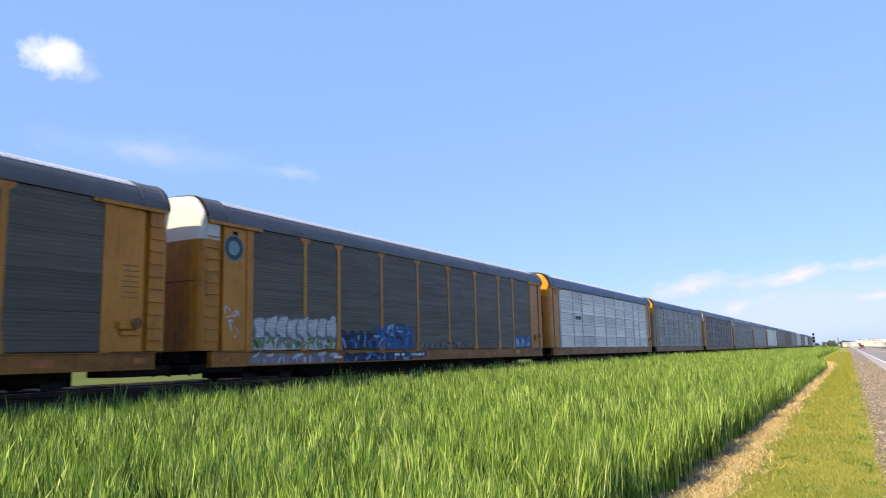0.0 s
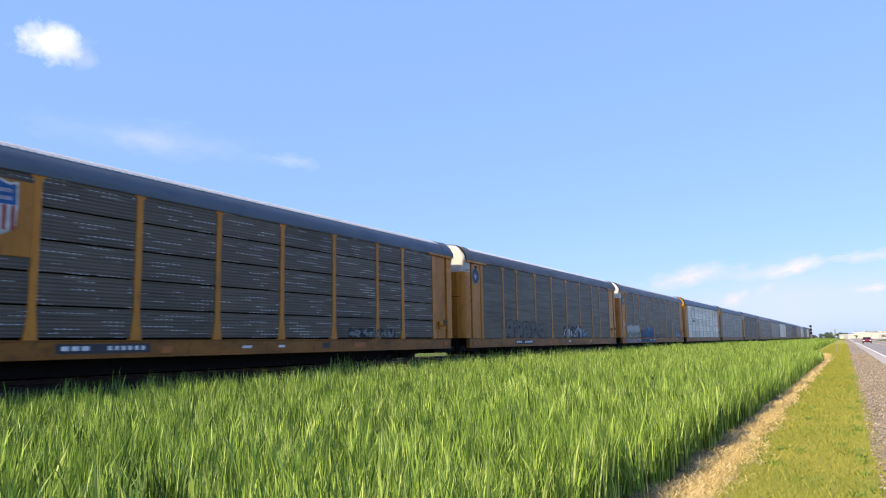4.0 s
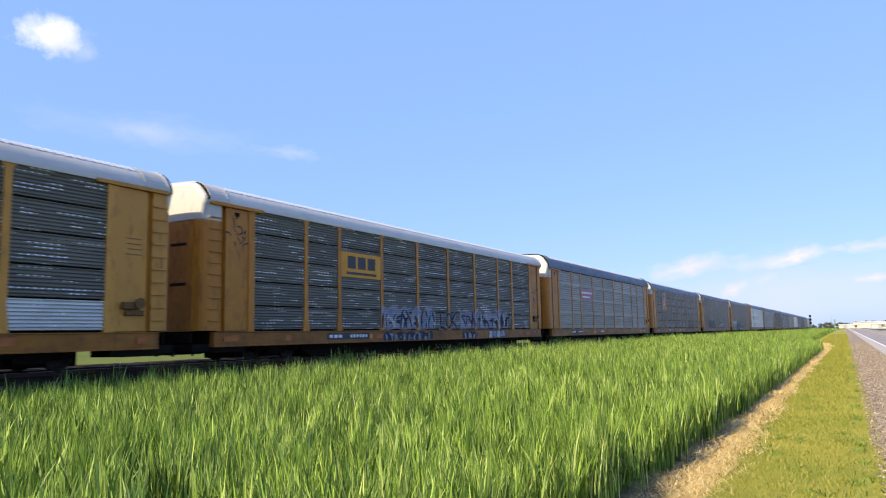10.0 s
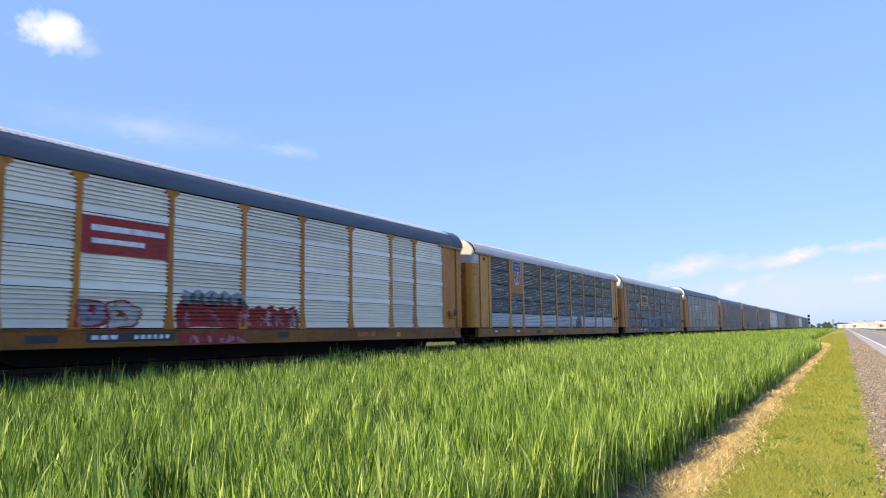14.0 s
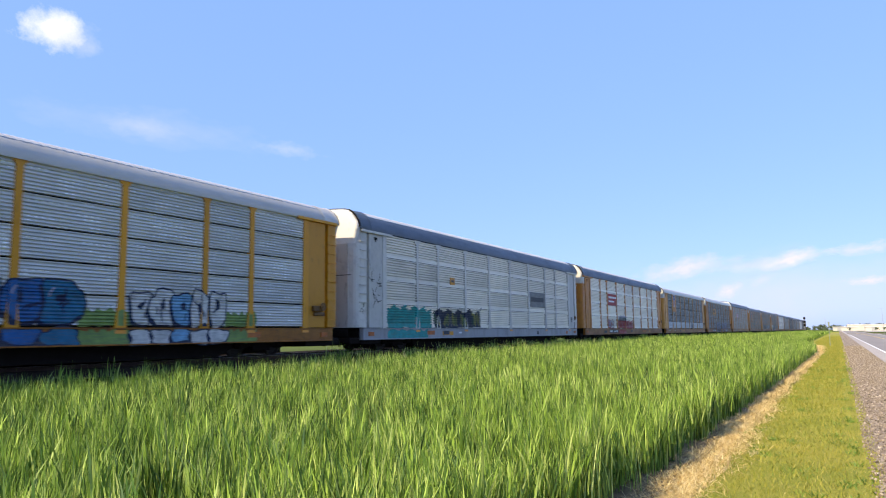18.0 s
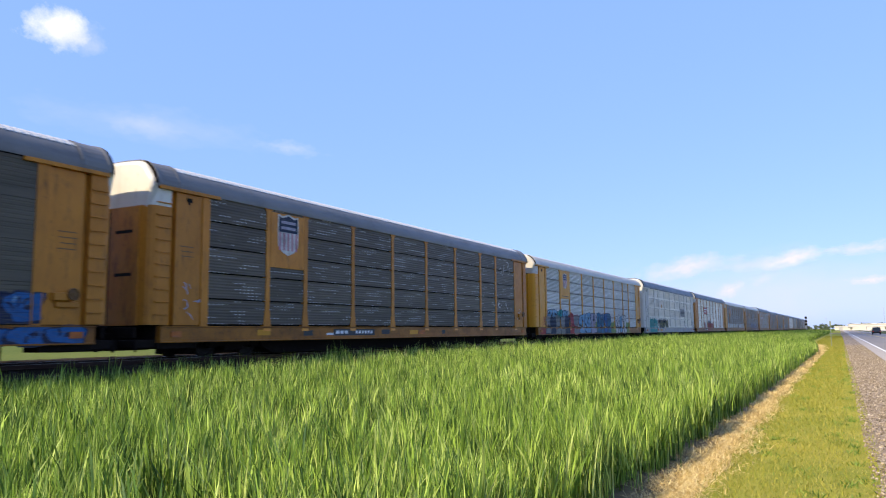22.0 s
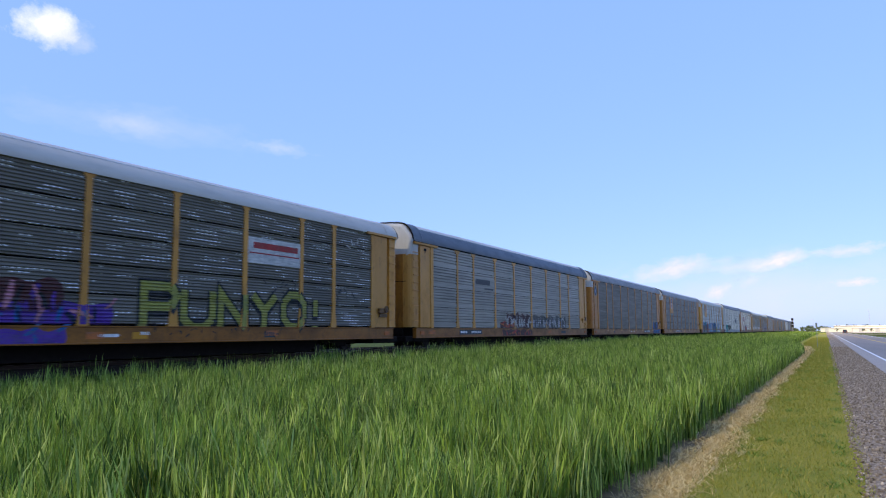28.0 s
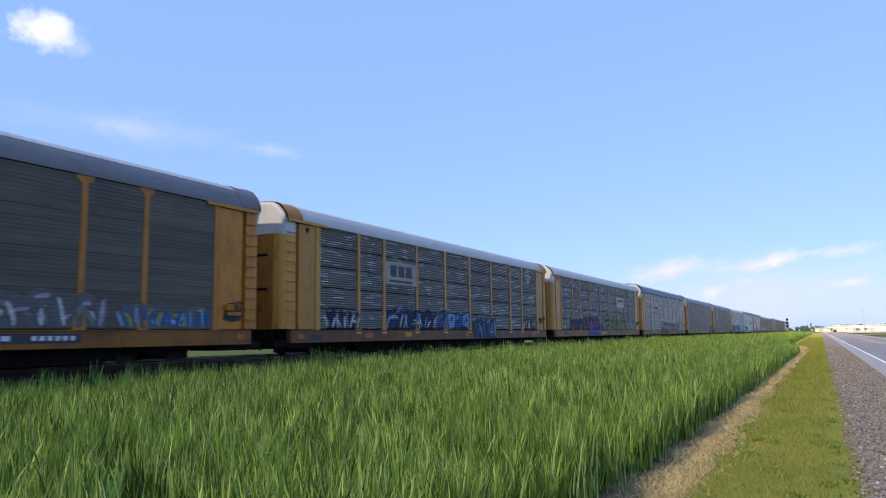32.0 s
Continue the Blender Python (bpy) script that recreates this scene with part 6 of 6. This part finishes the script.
def vehicle(label, category, paint, length, width, height, tall):
    """A road car facing +y with its own cabin, windows, lamps and wheels."""
    v = tagged(new("car"), label, category)
    hl, w = length / 2, width / 2
    belt = 0.95 if not tall else 1.1
    side = [(-hl, 0.35), (hl - 0.15, 0.35), (hl, 0.5), (hl - 0.02, 0.72), (hl - 0.3, belt - 0.12), (hl * 0.42, belt), (-hl + 0.1, belt), (-hl - 0.02, belt - 0.3)]
    piece("body", prism("body", side, "x", -w, w, paint), v)
    roof = [(hl * 0.42, belt), (hl * 0.10, height), (-hl * 0.62 if not tall else -hl * 0.82, height), (-hl * 0.92 if not tall else -hl * 0.97, belt)]
    piece("cabin", prism("cabin", roof, "x", -w * 0.86, w * 0.86, paint), v)
    for s in (-1, 1):
        a, b = sorted((s * w * 0.862, s * w * 0.872))
        piece("side_window", prism("side_window", [(hl * 0.34, belt + 0.05), (hl * 0.08, height - 0.09), (-hl * 0.6, height - 0.09), (-hl * 0.78, belt + 0.05)], "x", a, b, GLASS), v)
    for nm, y0, y1 in (("windscreen", hl * 0.425, hl * 0.115), ("rear_window", roof[3][0] - 0.005, roof[2][0] - 0.01)):
        e = 0.012 if nm == "windscreen" else -0.012
        vs = [(q * w * 0.76, a + e, b) for (a, b) in ((y0 + (y1 - y0) * 0.12, belt + (height - belt) * 0.12), (y0 + (y1 - y0) * 0.9, belt + (height - belt) * 0.9)) for q in (-1, 1)]
        piece(nm, mesh(nm, vs, [(0, 1, 3, 2)], GLASS), v)
    for s in (-1, 1):
        piece("headlight", boxes("headlight", LAMP, (s * w * 0.72 - 0.2, s * w * 0.72 + 0.2, hl - 0.06, hl + 0.02, 0.58, 0.74), bevel=0.02), v)
        piece("tail_light", boxes("tail_light", TAIL, (s * w * 0.8 - 0.14, s * w * 0.8 + 0.14, -hl - 0.05, -hl + 0.04, 0.65, 0.85), bevel=0.02), v)
        piece("mirror", boxes("mirror", paint, (s * (w + 0.08) - 0.09, s * (w + 0.08) + 0.09, hl * 0.3, hl * 0.3 + 0.12, belt, belt + 0.15), bevel=0.03), v)
    piece("bumper", boxes("bumper", BLACK, (-w * 0.96, w * 0.96, hl - 0.04, hl + 0.06, 0.28, 0.5), bevel=0.03), v)
    piece("bumper", boxes("bumper", BLACK, (-w * 0.96, w * 0.96, -hl - 0.08, -hl + 0.04, 0.28, 0.52), bevel=0.03), v)
    wheels = []
    wm = kept("tyre", lambda: wheel_mesh("wheel", TYRE, 0.33, 0.22, hub=0.5))
    for s in (-1, 1):
        for q in (-0.62, 0.62):
            wheels.append(piece("wheel", wm, v, (s * (w - 0.1), q * hl, 0.33)))
    return v, wheels


RED = plain("red_car_paint", (0.22, 0.015, 0.015), 0.25, 0.2, 0.1)
SLATE = plain("dark_car_paint", (0.03, 0.035, 0.045), 0.25, 0.3, 0.1)
red_car, _w = vehicle("dark red sedan with dark windows driving on the road", "car", RED, 4.6, 1.8, 1.45, False)
movers.append((red_car, [(0, pose(4.5, 310, 0.014, 0, 0, 180)), (3, pose(4.5, 226, 0.014, 0, 0, 180)), (6, pose(4.5, 143, 0.014, 0, 0, 180)), (32, pose(4.5, -585, 0.014, 0, 0, 180))]))
suv, _w = vehicle("dark blue-gray sport utility vehicle driving on the road", "car", SLATE, 4.8, 1.9, 1.75, True)
movers.append((suv, [(0, pose(8.1, -445, 0.014)), (20.5, pose(8.1, 170, 0.014)), (32, pose(8.1, 515, 0.014))]))


# ---- clouds ----
def veil_material():
    """Thin cloud that lets part of the sunlight through, thinner still at its leading edge."""
    m, nt, nn, l, p = nodes("thin_veil_cloud")
    g = coords(nt, "Generated")
    sp = nn.new("ShaderNodeSeparateXYZ")
    l.new(g, sp.inputs[0])
    f = noise_tex(nt, g, 9, 4, 0.55)
    ad = nn.new("ShaderNodeMath")
    ad.operation = "MULTIPLY_ADD"
    l.new(f, ad.inputs[0])
    ad.inputs[1].default_value = 0.045
    l.new(sp.outputs[1], ad.inputs[2])
    tr = nn.new("ShaderNodeBsdfTransparent")
    l.new(ramp(nt, ad.outputs[0], [(0.02, (1, 1, 1)), (0.06, (0.90, 0.90, 0.90)), (0.20, (0.55, 0.545, 0.53)), (0.33, (0.22, 0.222, 0.225)), (0.40, (0.20, 0.203, 0.207)), (0.47, (0.30, 0.30, 0.30)), (0.56, (0.40, 0.397, 0.393)), (0.97, (0.9, 0.9, 0.9))]), tr.inputs[0])
    l.new(tr.outputs[0], nn["Material Output"].inputs[0])
    return m


VW, VD, VH = 500, 560, 700.0
veil = tagged(new("cloud", mesh("cloud", [(-VW, 0, 0), (VW, 0, 0), (VW, VD, 0), (-VW, VD, 0)], [(0, 1, 2, 3)], veil_material())), "thin drifting cloud that comes before the sun", "cloud", kind="structure")
veil_off = sun_dir * (VH / sun_dir.z)
movers.append((veil, [(t, pose(veil_off.x - 1500 + 47 * t, veil_off.y + 10 - 30.0 * (t - 22.9), VH)) for t in (0, 16, 32)]))


def cloud_material(name, scale, lo, hi, col, strength, stretch=(1, 1, 1), amount=1.0, seed=0.0):
    """Soft white vapour, its brightness put in as glow: dense at the middle of its sheet and torn at the edge."""
    m, nt, nn, l, p = nodes(name)
    g = coords(nt, "Generated")
    mp = nn.new("ShaderNodeMapping")
    mp.inputs["Location"].default_value = (-0.5, -0.5, 0)
    l.new(g, mp.inputs[0])
    sp = nn.new("ShaderNodeSeparateXYZ")
    l.new(mp.outputs[0], sp.inputs[0])
    gr = nn.new("ShaderNodeVectorMath")
    gr.operation = "LENGTH"
    cx = nn.new("ShaderNodeCombineXYZ")
    l.new(sp.outputs[0], cx.inputs[0]), l.new(sp.outputs[1], cx.inputs[1])
    l.new(cx.outputs[0], gr.inputs[0])
    f = noise_tex(nt, g, scale, 7, 0.62, stretch)
    sub = nn.new("ShaderNodeMath")
    sub.operation = "MULTIPLY_ADD"
    l.new(gr.outputs["Value"], sub.inputs[0])
    sub.inputs[1].default_value = -1.5
    l.new(f, sub.inputs[2])
    a = gray(nt, sub.outputs[0], lo, hi)
    sq = nn.new("ShaderNodeMath")
    sq.operation = "MULTIPLY"
    l.new(a, sq.inputs[0])
    sq.inputs[1].default_value = amount
    em = nn.new("ShaderNodeEmission")
    em.inputs[0].default_value, em.inputs[1].default_value = (*col, 1), strength
    tr = nn.new("ShaderNodeBsdfTransparent")
    mx = nn.new("ShaderNodeMixShader")
    l.new(sq.outputs[0], mx.inputs[0])
    l.new(tr.outputs[0], mx.inputs[1]), l.new(em.outputs[0], mx.inputs[2])
    l.new(mx.outputs[0], nn["Material Output"].inputs[0])
    return m


def cloud(label, yaw, elev, w, h, tilt, mat, dist=4200, drift=()):
    """A sheet of vapour far beyond everything, placed and turned to fit the camera's view; yaw left of the track's
    line.
    """
    a, e = radians(yaw), radians(elev)
    c = Vector((-math.sin(a) * math.cos(e), math.cos(a) * math.cos(e), math.sin(e))) * dist
    ww, hh = dist * math.tan(radians(w)) / 2, dist * math.tan(radians(h)) / 2
    me = mesh("cloud", [(-ww, -hh, 0), (ww, -hh, 0), (ww, hh, 0), (-ww, hh, 0)], [(0, 1, 2, 3)], mat)
    ob = new("cloud", me)
    ob.matrix_world = look(c, (0, 0, 1.6), tilt)
    ob.visible_shadow = False
    if drift:                                 # (time, degrees to the right)
        rows_ = []
        for t, d in drift:
            q = radians(yaw - d)
            rows_.append((t, look(Vector((-math.sin(q) * math.cos(e), math.cos(q) * math.cos(e), math.sin(e))) * dist, (0, 0, 1.6), tilt)))
        movers.append((ob, rows_))
    return tagged(ob, label, "cloud", kind="structure")


CL_W = (0.93, 0.95, 1.0)
CL_P = (1.0, 0.92, 0.98)
cloud("small bright white cloud in the blue sky", 58.35, 21.1, 5.6, 4.6, 14, cloud_material("puffy_cloud", 2.1, -0.06, 0.26, CL_W, 0.80, (1.1, 1, 1)), drift=[(0, 0.35), (12, 0.5), (20, 0.95), (29, 1.2), (32, 1.35)])
cloud("thin torn fringe of a small cloud", 57.1, 20.8, 5.6, 4.2, 10, cloud_material("cloud_fringe", 2.8, -0.05, 0.8, CL_W, 0.70, (1.1, 1, 1), 0.8), drift=[(0, 0.35), (12, 0.5), (20, 0.95), (29, 1.2), (32, 1.35)])
cloud("thin wisp of cloud", 50.5, 15.4, 30, 4.6, 5, cloud_material("wisp_cloud", 2.4, 0.05, 1.0, CL_W, 0.66, (3.0, 1, 1), 0.42))
cloud("thin wisp of cloud", 51.0, 15.2, 8, 2.6, 5, cloud_material("wisp_knot", 2.4, 0.0, 0.8, CL_W, 0.68, (2.0, 1, 1), 0.42))
cloud("thin wisp of cloud", 40.3, 14.3, 8, 1.8, 9, cloud_material("wisp_tail", 2.4, 0.0, 0.8, CL_W, 0.68, (2.6, 1, 1), 0.5))
cloud("low bank of thin pinkish cloud near the horizon", 9.8, 4.75, 9.5, 2.1, -9, cloud_material("low_cloud", 2.6, -0.1, 0.45, CL_P, 0.72, (2.6, 1, 1), 0.75))
cloud("low bank of thin pinkish cloud near the horizon", 2.6, 5.05, 6.6, 1.5, -12, cloud_material("low_knot", 2.6, -0.1, 0.42, CL_P, 0.75, (2.6, 1, 1), 0.85))
cloud("long low streak of pinkish cloud", -1.8, 5.5, 9, 1.4, -5, cloud_material("low_streak", 2.6, 0.0, 0.6, CL_P, 0.72, (3.4, 1, 1), 0.7))
cloud("long low streak of pinkish cloud", 5.6, 4.7, 8, 1.5, -6, cloud_material("low_bridge", 2.6, 0.0, 0.8, CL_P, 0.71, (3.4, 1, 1), 0.6))
cloud("small pinkish cloud near the horizon", 6.9, 2.9, 2.8, 1.5, -24, cloud_material("small_low_cloud", 2.4, -0.1, 0.5, CL_P, 0.72, (1.6, 1, 1), 0.8))
cloud("small pinkish cloud near the horizon", 4.6, 3.6, 3.0, 1.2, -20, cloud_material("small_low_wisp", 2.4, 0.0, 0.7, CL_P, 0.70, (2, 1, 1), 0.5))
cloud("small pinkish cloud near the horizon", -2.1, 3.3, 4.6, 0.9, -2, cloud_material("small_low_cloud_b", 2.4, -0.05, 0.5, CL_P, 0.72, (3, 1, 1), 0.8))
cloud("thin haze of cloud above the horizon", 3.0, 2.8, 34, 7.0, 0, cloud_material("haze_cloud", 2.2, -0.15, 0.9, (0.92, 0.90, 1.0), 0.68, (3, 1, 1), 0.75))


def front_place(t):
    """How far along the track the front car's gap stands at t."""
    ph = np.interp(t, [0, 1.5, 2.5, 6, 9, 11, 13, 15, 17.5, 19, 21, 23, 25, 27, 28, 29, 30, 32], [13.7, 13.3, 13.1, 12.65, 12.3, 12.2, 12.3, 12.55, 13.1, 13.55, 14.05, 14.45, 15.2, 16.15, 16.6, 17.15, 17.75, 18.9])
    return 11.6 * t + float(ph)


def motions():
    times = [0, 1, 2, 3, 4, 5, 6, 7, 8, 9, 10, 11, 12, 13, 14, 15, 16, 17, 18, 19, 20, 21, 22, 23, 24, 25, 26, 27, 28, 29, 30, 31, 32]
    for order, car, sets in cars:
        shift = 15.2 - PITCH * order
        rows_ = []
        for t in times:
            x, y, a = on_track(front_place(t) + shift)
            rows_.append((t, pose(x, y, RAIL_Z, 0, 0, math.degrees(a))))
        walk(car, rows_)
        # the wheels turn while their car is near
        near_t = [i / 30 for i in range(0, 961) if -18 < front_place(i / 30) + shift < 42]
        if order >= 0 and near_t:
            ts = ([0.0] if near_t[0] > 0 else []) + near_t + ([32.0] if near_t[-1] < 32 else [])
            for ws in sets:
                base = ws.location.copy()
                spin = []
                for t in ts:
                    tt = min(max(t, near_t[0]), near_t[-1])
                    spin.append((t, pose(*base, -math.degrees((front_place(tt) - front_place(near_t[0])) / 0.42), 0, 0)))
                walk(ws, spin)
    for thing, rows_ in movers:
        walk(thing, rows_)


motions()
